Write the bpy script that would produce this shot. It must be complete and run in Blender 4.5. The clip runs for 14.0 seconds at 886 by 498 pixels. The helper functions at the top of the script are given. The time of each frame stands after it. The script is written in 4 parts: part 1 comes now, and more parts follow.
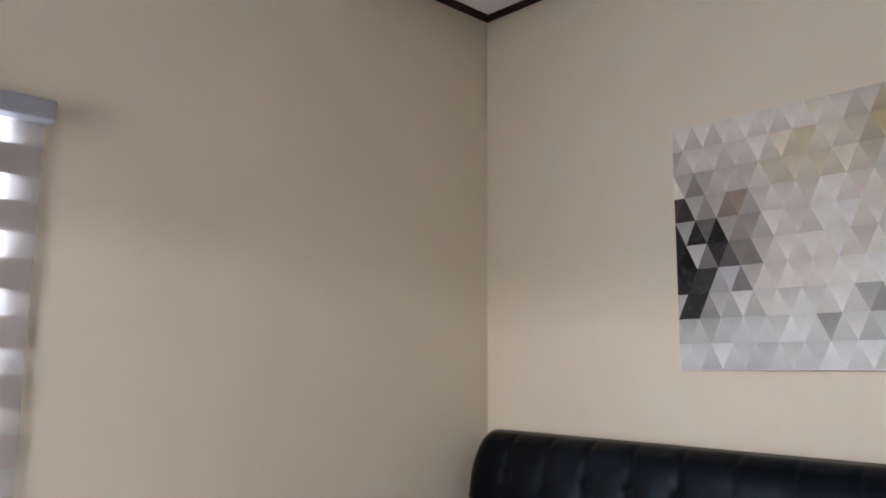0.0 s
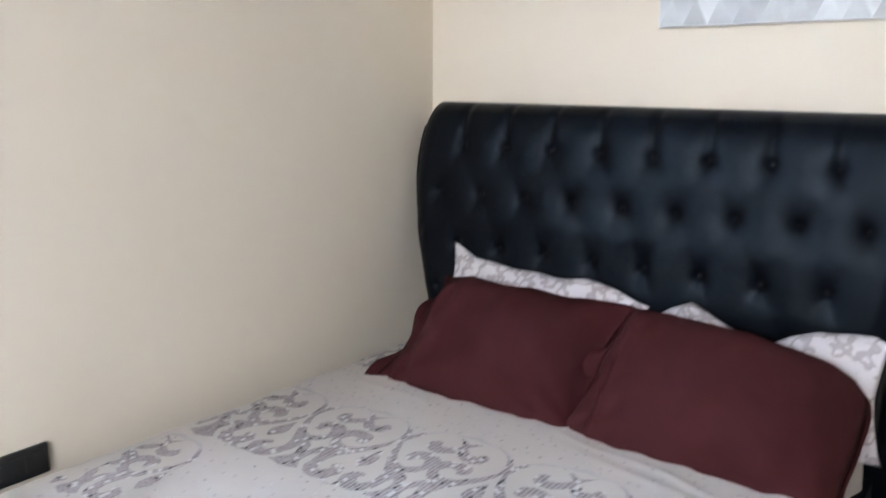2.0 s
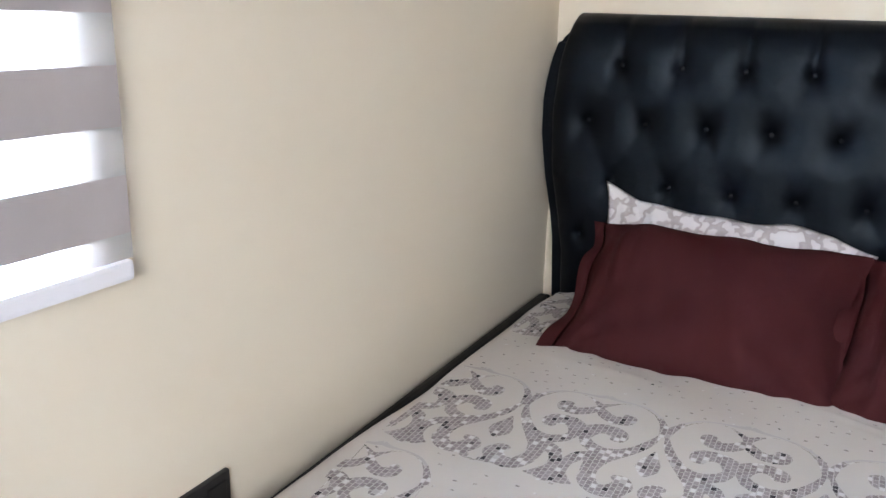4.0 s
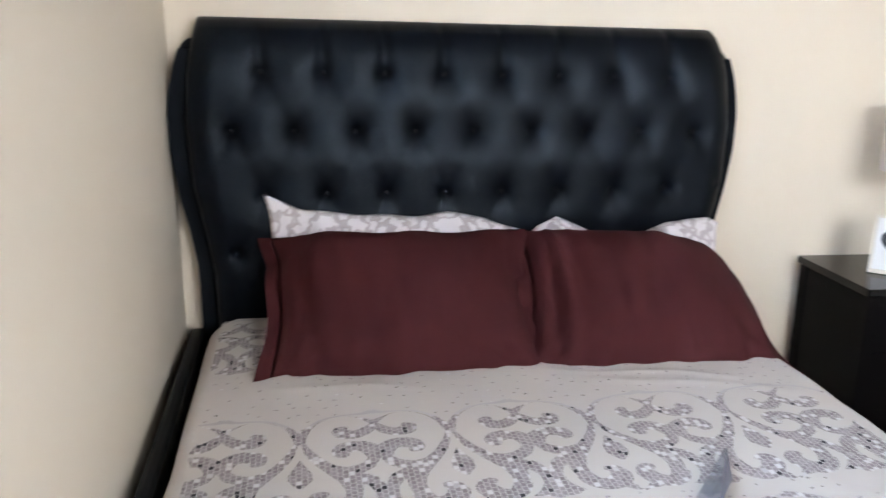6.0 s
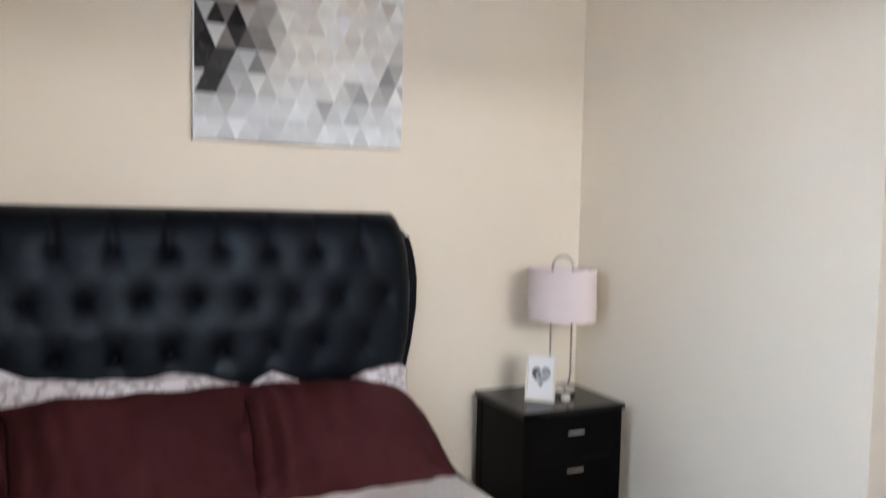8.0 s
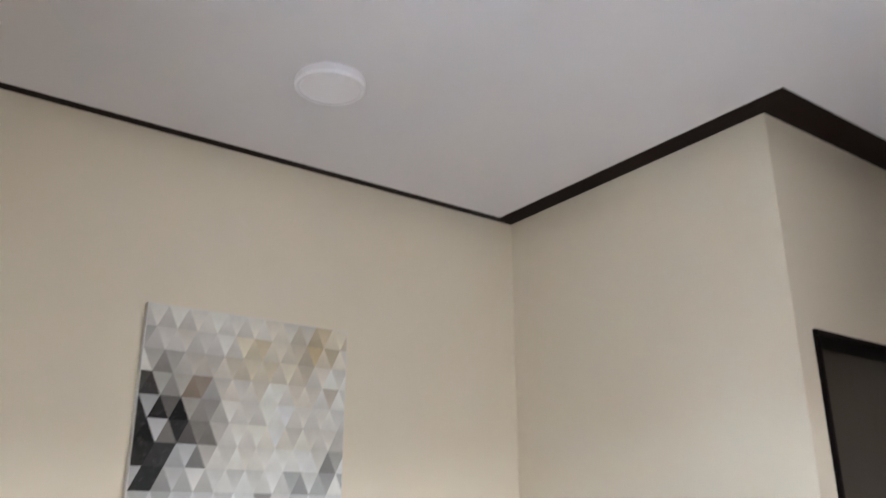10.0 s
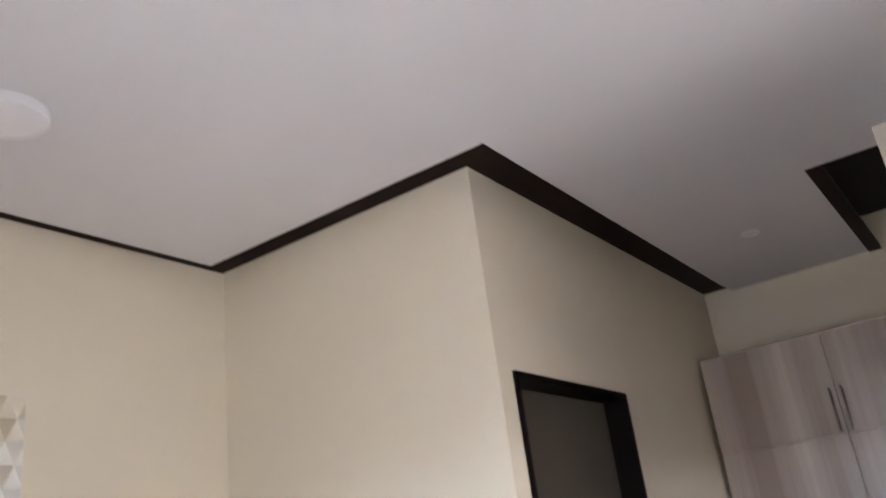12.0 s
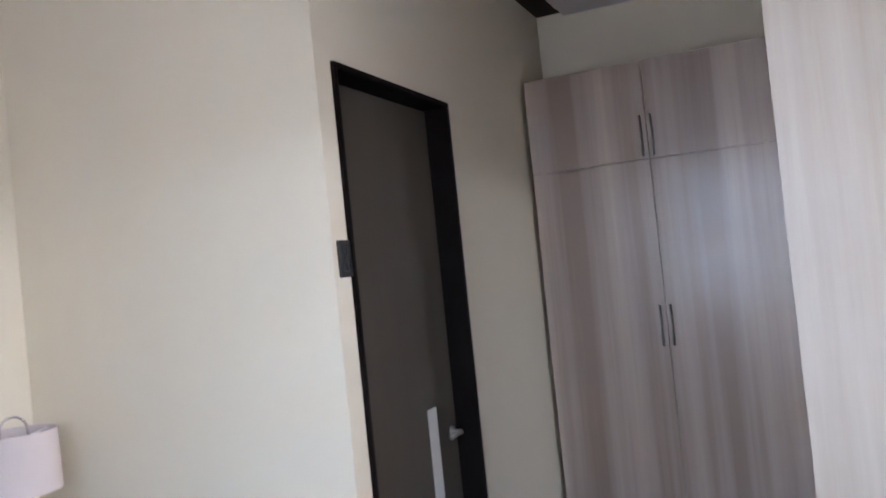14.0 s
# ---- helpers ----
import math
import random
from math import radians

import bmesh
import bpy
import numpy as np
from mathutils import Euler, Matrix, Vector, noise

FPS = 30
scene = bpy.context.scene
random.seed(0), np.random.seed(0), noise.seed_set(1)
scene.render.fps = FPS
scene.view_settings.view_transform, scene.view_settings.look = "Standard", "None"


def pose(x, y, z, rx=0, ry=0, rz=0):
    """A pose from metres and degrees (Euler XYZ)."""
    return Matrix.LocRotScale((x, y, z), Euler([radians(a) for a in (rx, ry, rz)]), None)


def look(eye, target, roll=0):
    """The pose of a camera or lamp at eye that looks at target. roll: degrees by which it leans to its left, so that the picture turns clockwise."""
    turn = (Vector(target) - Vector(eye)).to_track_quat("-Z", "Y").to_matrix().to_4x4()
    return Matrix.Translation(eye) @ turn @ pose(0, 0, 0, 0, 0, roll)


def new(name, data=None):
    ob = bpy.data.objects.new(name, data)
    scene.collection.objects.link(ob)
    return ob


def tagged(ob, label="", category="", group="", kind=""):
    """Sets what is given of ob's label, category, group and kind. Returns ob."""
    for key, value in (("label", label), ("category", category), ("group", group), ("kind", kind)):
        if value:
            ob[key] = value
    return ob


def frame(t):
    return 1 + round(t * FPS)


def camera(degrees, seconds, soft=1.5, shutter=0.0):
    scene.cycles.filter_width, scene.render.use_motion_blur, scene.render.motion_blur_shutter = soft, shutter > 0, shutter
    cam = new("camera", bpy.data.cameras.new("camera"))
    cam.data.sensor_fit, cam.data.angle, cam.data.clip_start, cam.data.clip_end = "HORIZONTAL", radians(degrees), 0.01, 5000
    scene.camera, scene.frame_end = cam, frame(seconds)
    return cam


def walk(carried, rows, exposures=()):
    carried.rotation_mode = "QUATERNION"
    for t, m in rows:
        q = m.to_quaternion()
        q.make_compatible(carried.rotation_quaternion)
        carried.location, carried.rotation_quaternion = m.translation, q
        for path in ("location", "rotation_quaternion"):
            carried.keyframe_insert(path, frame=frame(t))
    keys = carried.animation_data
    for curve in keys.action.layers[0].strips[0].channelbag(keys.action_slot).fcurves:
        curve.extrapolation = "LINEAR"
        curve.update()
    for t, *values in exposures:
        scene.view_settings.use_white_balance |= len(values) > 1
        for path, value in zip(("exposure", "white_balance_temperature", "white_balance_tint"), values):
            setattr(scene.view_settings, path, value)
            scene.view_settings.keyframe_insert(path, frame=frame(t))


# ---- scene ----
cam = camera(57.3, 14.0, soft=1.4, shutter=0.45)
PATH = [
    (0, (2.109, -2.251, 1.473), (0.679, -0.885, 1.773), 0.4),
    (0.3, (2.074, -2.261, 1.474), (0.703, -0.824, 1.712), 1.3),
    (0.5, (2.04, -2.241, 1.467), (0.762, -0.719, 1.688), 0.6),
    (0.7, (2.031, -2.223, 1.436), (0.858, -0.616, 1.642), 1.2),
    (1, (1.967, -2.149, 1.391), (0.838, -0.503, 1.511), 1.3),
    (1.5, (1.858, -2.173, 1.342), (0.724, -0.53, 1.232), 1.7),
    (2, (1.721, -2.322, 1.303), (0.573, -0.729, 0.922), 0.3),
    (2.5, (1.537, -2.34, 1.301), (0.393, -0.767, 0.837), -0.1),
    (4.8, (0.594, -2.358, 1.227), (0.221, -0.478, 0.657), 2.0),
    (5, (0.549, -2.372, 1.227), (0.379, -0.461, 0.662), 1.8),
    (5.5, (0.428, -2.363, 1.222), (0.543, -0.449, 0.655), 2.6),
    (6, (0.331, -2.31, 1.215), (0.677, -0.403, 0.718), 0.6),
    (6.5, (0.269, -2.443, 1.237), (0.955, -0.626, 0.762), 1.3),
    (7, (0.23, -2.522, 1.248), (1.13, -0.803, 0.762), 2.2),
    (7.5, (0.242, -2.637, 1.26), (1.198, -0.936, 0.82), 2.4),
    (8, (0.235, -2.698, 1.315), (1.22, -0.961, 1.187), 1.2),
    (8.2, (0.219, -2.7, 1.278), (1.208, -0.964, 1.36), 1.3),
    (10.3, (0.094, -2.666, 1.548), (1.254, -1.219, 2.295), -0.2),
    (10.5, (0.115, -2.647, 1.553), (1.333, -1.288, 2.373), -1.2),
    (11, (0.122, -2.685, 1.565), (1.407, -1.435, 2.452), -3.2),
    (11.5, (0.144, -2.675, 1.553), (1.557, -1.552, 2.415), -6.1),
    (12, (0.169, -2.665, 1.544), (1.727, -1.638, 2.264), -7.6),
    (12.5, (0.211, -2.64, 1.515), (1.888, -1.668, 2.009), -7.5),
    (13, (0.277, -2.625, 1.494), (2.026, -1.692, 1.762), -7.3),
    (13.5, (0.291, -2.645, 1.456), (2.071, -1.747, 1.616), -6.9),
    (14, (0.331, -2.598, 1.435), (2.164, -1.8, 1.485), -5.8),
]
# ---- world, lamps, exposure ----
EXPOSURES = [(0, -0.98, 6910, 20), (0.5, -0.96, 6660, 19), (1, -0.90, 6340, 20), (1.5, -0.65, 6280, 21), (2, -0.26, 6370, 16), (2.5, -0.17, 6430, 14), (5, -0.28, 6640, 15),
             (5.5, -0.18, 6560, 15), (6, -0.16, 6620, 16), (6.5, -0.28, 6680, 17), (7, -0.44, 6680, 18), (7.5, -0.60, 6700, 19), (8, -0.64, 6850, 18),
             (10.5, -0.78, 7000, 15), (11.5, -0.71, 7220, 17), (12.5, -0.62, 7050, 20), (13, -0.70, 6680, 20), (13.5, -0.68, 6560, 19), (14, -0.70, 6440, 18)]
walk(cam, [(t, look(e, g, r)) for t, e, g, r in PATH], EXPOSURES)

world = bpy.data.worlds.new("daylight")
scene.world = world
world.use_nodes = True
sky = world.node_tree.nodes.new("ShaderNodeTexSky")
sky.sky_type, sky.sun_disc = "NISHITA", False
sky.sun_elevation, sky.sun_rotation = radians(50), radians(200)
world.node_tree.links.new(sky.outputs[0], world.node_tree.nodes["Background"].inputs[0])
world.node_tree.nodes["Background"].inputs[1].default_value = 0.1


def daylight_stand_in(name, place, target, width, height, power, colour):
    """An area lamp added to stand in for daylight through a window's opening."""
    data = bpy.data.lights.new(name, "AREA")
    data.shape, data.size, data.size_y, data.energy, data.color = "RECTANGLE", width, height, power, colour
    ob = new(name, data)
    ob.matrix_world = look(place, target)
    return ob


# room measures
XW, YD, XF, YB = 2.425, -1.327, 4.973, -3.7      # east wall, door wall, far wall, back wall
ZW, ZC = 2.858, 2.835                            # height of the dark border, of the white ceiling
FZ = 0.016                                       # height of the finished floor
daylight_stand_in("daylight_stand_in", (1.42, YB - 0.06, 1.5), (1.2, 0, 1.35), 1.4, 1.15, 31, (0.93, 0.96, 0.99))
# thin strip added outside; the window head cuts its light level on the walls
daylight_stand_in("daylight_stand_in", (1.9, YB - 2.4, 2.275), (1.3, 0, 1.2), 4.4, 0.15, 315, (0.83, 0.91, 0.97))
# added in the unseen passage window to brighten the door wall
daylight_stand_in("daylight_stand_in", (3.79, YB - 0.06, 1.48), (3.9, -1.3, 1.2), 0.40, 1.1, 3.4, (0.88, 0.90, 0.93))
daylight_stand_in("daylight_stand_in", (-0.2, -2.05, 1.5), (2, -1.95, 1.3), 0.8, 1.1, 200, (0.86, 0.91, 0.92))
daylight_stand_in("daylight_stand_in", (-1.7, -2.05, 2.45), (1.5, -1.95, 1.2), 2.4, 1.1, 3200, (0.55, 0.84, 1.10))
# added beyond the passage window to tint the wardrobe's lower doors blue
daylight_stand_in("daylight_stand_in", (3.4, YB - 1.5, 2.75), (4.4, -1.9, 1.0), 1.2, 0.8, 45, (0.36, 0.68, 1.0))

# ---- materials ----


class Mat:
    """A node material: a principled shader and short ways to add nodes."""

    def __init__(self, name, colour=(0.5, 0.5, 0.5), rough=0.5, metal=0.0, **more):
        self.m = bpy.data.materials.new(name)
        self.m.use_nodes = True
        self.t = self.m.node_tree
        self.b = self.t.nodes["Principled BSDF"]
        self.set(self.b, "Base Color", (*colour, 1))
        self.set(self.b, "Roughness", rough)
        self.set(self.b, "Metallic", metal)
        for k, v in more.items():
            self.set(self.b, k.replace("_", " "), v)

    def set(self, node, socket, value):
        if isinstance(value, bpy.types.NodeSocket):
            self.t.links.new(value, node.inputs[socket])
        else:
            node.inputs[socket].default_value = value

    def node(self, kind, out=0, bands="", attribute="", **ins):
        n = self.t.nodes.new(kind)
        if bands:
            n.bands_direction = bands
        if attribute:
            n.attribute_name = attribute
        for k, v in ins.items():
            self.set(n, k.replace("_", " "), v)
        return n.outputs[out]

    def coords(self, scale=(1, 1, 1), kind="Object"):
        c = self.t.nodes.new("ShaderNodeTexCoord").outputs[kind]
        return self.node("ShaderNodeMapping", Vector=c, Scale=scale)

    def noise(self, scale, detail=4, rough=0.55, stretch=(1, 1, 1)):
        return self.node("ShaderNodeTexNoise", Vector=self.coords(stretch), Scale=scale, Detail=detail, Roughness=rough)

    def ramp(self, fac, stops):
        n = self.t.nodes.new("ShaderNodeValToRGB")
        self.t.links.new(fac, n.inputs[0])
        while len(n.color_ramp.elements) < len(stops):
            n.color_ramp.elements.new(0.5)
        for e, (p, c) in zip(n.color_ramp.elements, stops):
            e.position, e.color = p, (*c, 1)
        return n.outputs[0]

    def mix(self, fac, a, b, blend="MIX"):
        n = self.t.nodes.new("ShaderNodeMix")
        n.data_type, n.blend_type = "RGBA", blend
        for i, v in ((0, fac), (6, a), (7, b)):
            if isinstance(v, bpy.types.NodeSocket):
                self.t.links.new(v, n.inputs[i])
            else:
                n.inputs[i].default_value = v if i == 0 else (*v, 1)
        return n.outputs[2]

    def colour(self, socket):
        self.set(self.b, "Base Color", socket)
        return self

    def bump(self, height, strength=0.2, distance=0.002):
        n = self.t.nodes.new("ShaderNodeBump")
        n.inputs["Strength"].default_value, n.inputs["Distance"].default_value = strength, distance
        self.t.links.new(height, n.inputs["Height"])
        self.t.links.new(n.outputs[0], self.b.inputs["Normal"])
        return self


def paint(name, a, b, rough=0.75):
    m = Mat(name, a, rough)
    m.colour(m.ramp(m.noise(1.6, 5), [(0.3, a), (0.7, b)]))
    m.bump(m.noise(260, 3), 0.12, 0.0008)
    return m.m


def wood(name, stops, stretch, scale=9, rough=0.45, strength=0.15, spec=0.5, fine_part=0.42):
    m = Mat(name, stops[0][1], rough, Specular_IOR_Level=spec)
    broad = m.noise(scale * 0.35, 3, 0.5, stretch)
    fine = m.noise(scale * 4, 6, 0.65, stretch)
    both = m.node("ShaderNodeMix", Factor=fine_part, A=broad, B=fine)
    m.colour(m.ramp(both, stops))
    m.bump(fine, strength, 0.0006)
    return m


WALL = paint("wall_paint", (0.756, 0.674, 0.546), (0.728, 0.646, 0.520))
CEIL = paint("ceiling_paint", (0.740, 0.720, 0.742), (0.710, 0.690, 0.712), 0.8)
DARKWOOD = wood("dark_cornice_wood", [(0.3, (0.011, 0.0055, 0.004)), (0.7, (0.021, 0.011, 0.008))], (1, 1, 1), 6, 0.5, spec=0.06).m
FRAMEWOOD = wood("dark_door_frame", [(0.3, (0.006, 0.004, 0.004)), (0.7, (0.011, 0.008, 0.007))], (3, 3, 0.4), 8, 0.5, spec=0.03).m
DOORSKIN = wood("grey_brown_door_skin", [(0.3, (0.082, 0.070, 0.058)), (0.7, (0.090, 0.077, 0.064))], (4, 4, 0.3), 4, 0.22, strength=0.03, spec=0.3).m
LAMINATE = wood("pinkish_grey_wood_laminate", [(0.38, (0.250, 0.175, 0.140)), (0.5, (0.375, 0.290, 0.243)), (0.63, (0.505, 0.412, 0.358))], (5, 5, 0.12), 2.4, 0.33, 0.06, spec=0.85, fine_part=0.15).m
PALEWOOD = wood("pale_wood_laminate", [(0.34, (0.235, 0.186, 0.150)), (0.5, (0.320, 0.266, 0.223)), (0.66, (0.385, 0.332, 0.287))], (5, 5, 0.2), 3.5, 0.45, 0.06, fine_part=0.2).m
BLACKWOOD = wood("black_lacquered_wood", [(0.3, (0.0018, 0.0017, 0.0017)), (0.7, (0.0036, 0.003, 0.003))], (1, 1, 1), 20, 0.2, 0.03, spec=0.025).m
GLOSSBLACK = Mat("polished_black_lacquer", (0.003, 0.0028, 0.0028), 0.07, Specular_IOR_Level=0.18).m
LEATHER = Mat("black_leather", (0.008, 0.010, 0.014), 0.5, Specular_IOR_Level=0.125, Specular_Tint=(0.70, 0.85, 1.0, 1))
LEATHER.colour(LEATHER.ramp(LEATHER.noise(3, 4), [(0.35, (0.0012, 0.0016, 0.0026)), (0.7, (0.0024, 0.0031, 0.0048))]))
LEATHER.set(LEATHER.b, "Roughness", LEATHER.ramp(LEATHER.noise(14, 5), [(0.3, (0.37,) * 3), (0.7, (0.46,) * 3)]))
LEATHER.bump(LEATHER.node("ShaderNodeTexVoronoi", Vector=LEATHER.coords(), Scale=420.0), 0.10, 0.0008)
LEATHER = LEATHER.m
BUTTON = Mat("glossy_black_button", (0.004, 0.005, 0.007), 0.36, Specular_IOR_Level=0.12).m


def cloth(name, a, b, scale=900, rough=0.9, spec=0.15):
    m = Mat(name, a, rough, Specular_IOR_Level=spec)
    m.colour(m.ramp(m.noise(5, 5), [(0.3, a), (0.7, b)]))
    w1 = m.node("ShaderNodeTexWave", bands="X", Vector=m.coords(), Scale=scale / 6.28, Distortion=0.5)
    w2 = m.node("ShaderNodeTexWave", bands="Y", Vector=m.coords(), Scale=scale / 6.28, Distortion=0.5)
    m.bump(m.mix(0.5, w1, w2), 0.15, 0.0006)
    return m.m


MAROON = cloth("maroon_cotton", (0.0450, 0.0106, 0.0112), (0.0335, 0.0080, 0.0090), 900, 0.9, 0.06)
WHITECLOTH = cloth("white_cotton", (0.487, 0.446, 0.408), (0.450, 0.411, 0.377))
FLORAL = Mat("white_cotton_with_grey_print", (0.7, 0.66, 0.66), 0.85)
_v = FLORAL.noise(19, 2, 0.5)
FLORAL.colour(FLORAL.ramp(_v, [(0.40, (0.58, 0.55, 0.555)), (0.47, (0.56, 0.53, 0.535)), (0.49, (0.35, 0.31, 0.31)), (0.56, (0.40, 0.36, 0.36)), (0.59, (0.58, 0.55, 0.555))]))
FLORAL = FLORAL.m
PRINT = Mat("taupe_grey_woven_print", (0.36, 0.31, 0.31), 0.85, Specular_IOR_Level=0.15)
_k = PRINT.t.nodes.new("ShaderNodeTexBrick")
PRINT.t.links.new(PRINT.node("ShaderNodeMapping", Vector=PRINT.coords(), Rotation=(0, 0, math.pi / 2)), _k.inputs["Vector"])
for _key, _val in (("Color1", (0, 0, 0, 1)), ("Color2", (1, 1, 1, 1)), ("Mortar", (0.5, 0.5, 0.5, 1)), ("Scale", 1.0), ("Mortar Size", 0.0009), ("Brick Width", 0.0125), ("Row Height", 0.0100)):
    _k.inputs[_key].default_value = _val
_d = PRINT.ramp(_k.outputs[0], [(0.04, (0.035, 0.033, 0.036)), (0.05, (0.198, 0.170, 0.167)), (0.86, (0.288, 0.253, 0.248)), (0.90, (0.54, 0.51, 0.50))])
PRINT.colour(PRINT.mix(_k.outputs[1], _d, (0.42, 0.388, 0.37)))
PRINT = PRINT.m
PALEPRINT = cloth("pale_taupe_woven_print", (0.38, 0.35, 0.342), (0.43, 0.40, 0.388))
FLOORWOOD = Mat("reddish_brown_floor_plank", (0.12, 0.04, 0.02), 0.24, Specular_IOR_Level=0.14)
_g = FLOORWOOD.noise(8, 6, 0.6, (6, 0.7, 1))
_r = FLOORWOOD.node("ShaderNodeObjectInfo", 5)
FLOORWOOD.colour(FLOORWOOD.mix(_r, FLOORWOOD.ramp(_g, [(0.3, (0.052, 0.0112, 0.0040)), (0.7, (0.100, 0.0245, 0.0092))]),
                               FLOORWOOD.ramp(_g, [(0.3, (0.064, 0.0150, 0.0060)), (0.7, (0.120, 0.0325, 0.0130))])))
FLOORWOOD.bump(_g, 0.06, 0.0006)
FLOORWOOD = FLOORWOOD.m
CHROME = Mat("brushed_chrome", (0.62, 0.61, 0.60), 0.22, 1.0).m
STEEL = Mat("satin_steel_handle", (0.62, 0.59, 0.57), 0.34, 1.0).m
DARKSTEEL = Mat("dark_steel_handle", (0.24, 0.225, 0.215), 0.35, 1.0).m
SHADE = cloth("pale_pink_lamp_fabric", (0.68, 0.585, 0.565), (0.64, 0.545, 0.525), 1400, 0.8)
CREAM = Mat("cream_lacquer", (0.66, 0.60, 0.50), 0.4).m
WHITE = Mat("white_plastic", (0.84, 0.83, 0.87), 0.35).m
PAPER = Mat("white_paper", (0.74, 0.73, 0.71), 0.6).m
BLACKPLASTIC = Mat("black_plastic", (0.012, 0.012, 0.013), 0.35).m
GREYPLASTIC = Mat("grey_plastic", (0.30, 0.31, 0.34), 0.4).m
INK = Mat("dark_ink", (0.035, 0.035, 0.04), 0.6).m
BLACK = Mat("unlit_void_board", (0.008, 0.006, 0.005), 0.8).m
DIFFUSER = Mat("opal_diffuser", (0.85, 0.83, 0.87), 0.35).m
OPAQUEBAND = cloth("grey_blind_fabric", (0.40, 0.36, 0.355), (0.36, 0.325, 0.32), 1200, 0.9)
SHEER = Mat("sheer_blind_fabric", (0.85, 0.86, 0.88), 0.9)
_t = SHEER.node("ShaderNodeBsdfTranslucent", Color=(0.85, 0.87, 0.9, 1))
_p = SHEER.node("ShaderNodeBsdfTransparent", Color=(0.95, 0.96, 1.0, 1))
_x = SHEER.t.nodes.new("ShaderNodeMixShader")
_x.inputs[0].default_value = 0.55
SHEER.t.links.new(_t, _x.inputs[1]), SHEER.t.links.new(_p, _x.inputs[2])
SHEER.t.links.new(_x.outputs[0], SHEER.t.nodes["Material Output"].inputs[0])
SHEER = SHEER.m
GLASS = Mat("window_glass", (1, 1, 1), 0.02, Transmission_Weight=1.0, IOR=1.45).m
FILM = Mat("smoky_clear_plastic_film", (0.55, 0.60, 0.68), 0.12, Transmission_Weight=0.8, IOR=1.25).m

# ---- building helpers ----


def box(bm, a, b, bevel=0.0, seg=2):
    """A box between two corners, with rounded edges."""
    vs = bmesh.ops.create_cube(bm, size=1, matrix=Matrix.LocRotScale([(p + q) / 2 for p, q in zip(a, b)], None, [abs(q - p) for p, q in zip(a, b)]))["verts"]
    if bevel:
        es = list({e for v in vs for e in v.link_edges})
        bmesh.ops.bevel(bm, geom=es, offset=bevel, segments=seg, profile=0.7, affect="EDGES")
    return bm


def boxes(*pairs, bevel=0.0):
    bm = bmesh.new()
    for a, b in pairs:
        box(bm, a, b, bevel)
    return bm


def lathe(bm, profile, centre=(0, 0, 0), n=32):
    """A turned body from (radius, z) pairs."""
    rings = []
    for r, z in profile:
        rings.append([bm.verts.new((centre[0] + r * math.cos(2 * math.pi * i / n), centre[1] + r * math.sin(2 * math.pi * i / n), centre[2] + z)) for i in range(n)])
    for p, q in zip(rings, rings[1:]):
        for i in range(n):
            bm.faces.new((p[i], p[(i + 1) % n], q[(i + 1) % n], q[i]))
    if profile[0][0] > 0:
        bm.faces.new(rings[0][::-1])
    if profile[-1][0] > 0:
        bm.faces.new(rings[-1])
    return bm


def tube(bm, points, radius, n=10):
    """A round rod along a line of points."""
    pts = [Vector(p) for p in points]
    rings = []
    for i, p in enumerate(pts):
        d = (pts[min(i + 1, len(pts) - 1)] - pts[max(i - 1, 0)]).normalized()
        u = d.orthogonal().normalized() if not rings else (u - d * u.dot(d)).normalized()
        v = d.cross(u)
        rings.append([bm.verts.new(p + radius * (math.cos(2 * math.pi * k / n) * u + math.sin(2 * math.pi * k / n) * v)) for k in range(n)])
    for a, b in zip(rings, rings[1:]):
        for k in range(n):
            bm.faces.new((a[k], a[(k + 1) % n], b[(k + 1) % n], b[k]))
    bm.faces.new(rings[0][::-1]), bm.faces.new(rings[-1])
    return bm


def sheet(bm, nx, ny, place):
    """A grid of faces; place(u, v) gives each point."""
    g = [[bm.verts.new(place(i / nx, j / ny)) for i in range(nx + 1)] for j in range(ny + 1)]
    for j in range(ny):
        for i in range(nx):
            bm.faces.new((g[j][i], g[j][i + 1], g[j + 1][i + 1], g[j + 1][i]))
    return g


def part(name, bm, material, parent=None, label="", smooth=False):
    me = bpy.data.meshes.new(name)
    bmesh.ops.recalc_face_normals(bm, faces=bm.faces[:])
    bm.to_mesh(me)
    bm.free()
    me.materials.append(material)
    if smooth:
        for p in me.polygons:
            p.use_smooth = True
    ob = new(name, me)
    ob.parent = parent
    return tagged(ob, label) if label else ob


def thing(name, label, category, place=(0, 0, 0), group=""):
    ob = new(name)
    ob.location = place
    ob.empty_display_size = 0.1
    return tagged(ob, label, category, group)


def setting(name, bm, material, label, category):
    return tagged(part(name, bm, material), label, category, kind="structure")


def lerp(x, table):
    for (a, p), (b, q) in zip(table, table[1:]):
        if x <= b:
            return p + (q - p) * max(0.0, (x - a)) / (b - a)
    return table[-1][1]


# ---- the room ----
T = 0.14
setting("wall_north", boxes(((-T, 0, 0), (XW + T, T, 3.04))), WALL, "cream painted wall behind the bed", "wall")
setting("wall_east", boxes(((XW, YD + T, 0), (XW + T, 0, 3.04))), WALL, "cream painted wall beside the nightstand", "wall")
DX0, DX1, DZ = 2.518, 3.430, 2.118
setting("wall_door", boxes(((XW, YD, 0), (DX0, YD + T, 3.04)), ((DX0, YD, DZ), (DX1, YD + T, 3.04)), ((DX1, YD, 0), (XF, YD + T, 3.04))),
        WALL, "cream painted wall with a dark framed door", "wall")
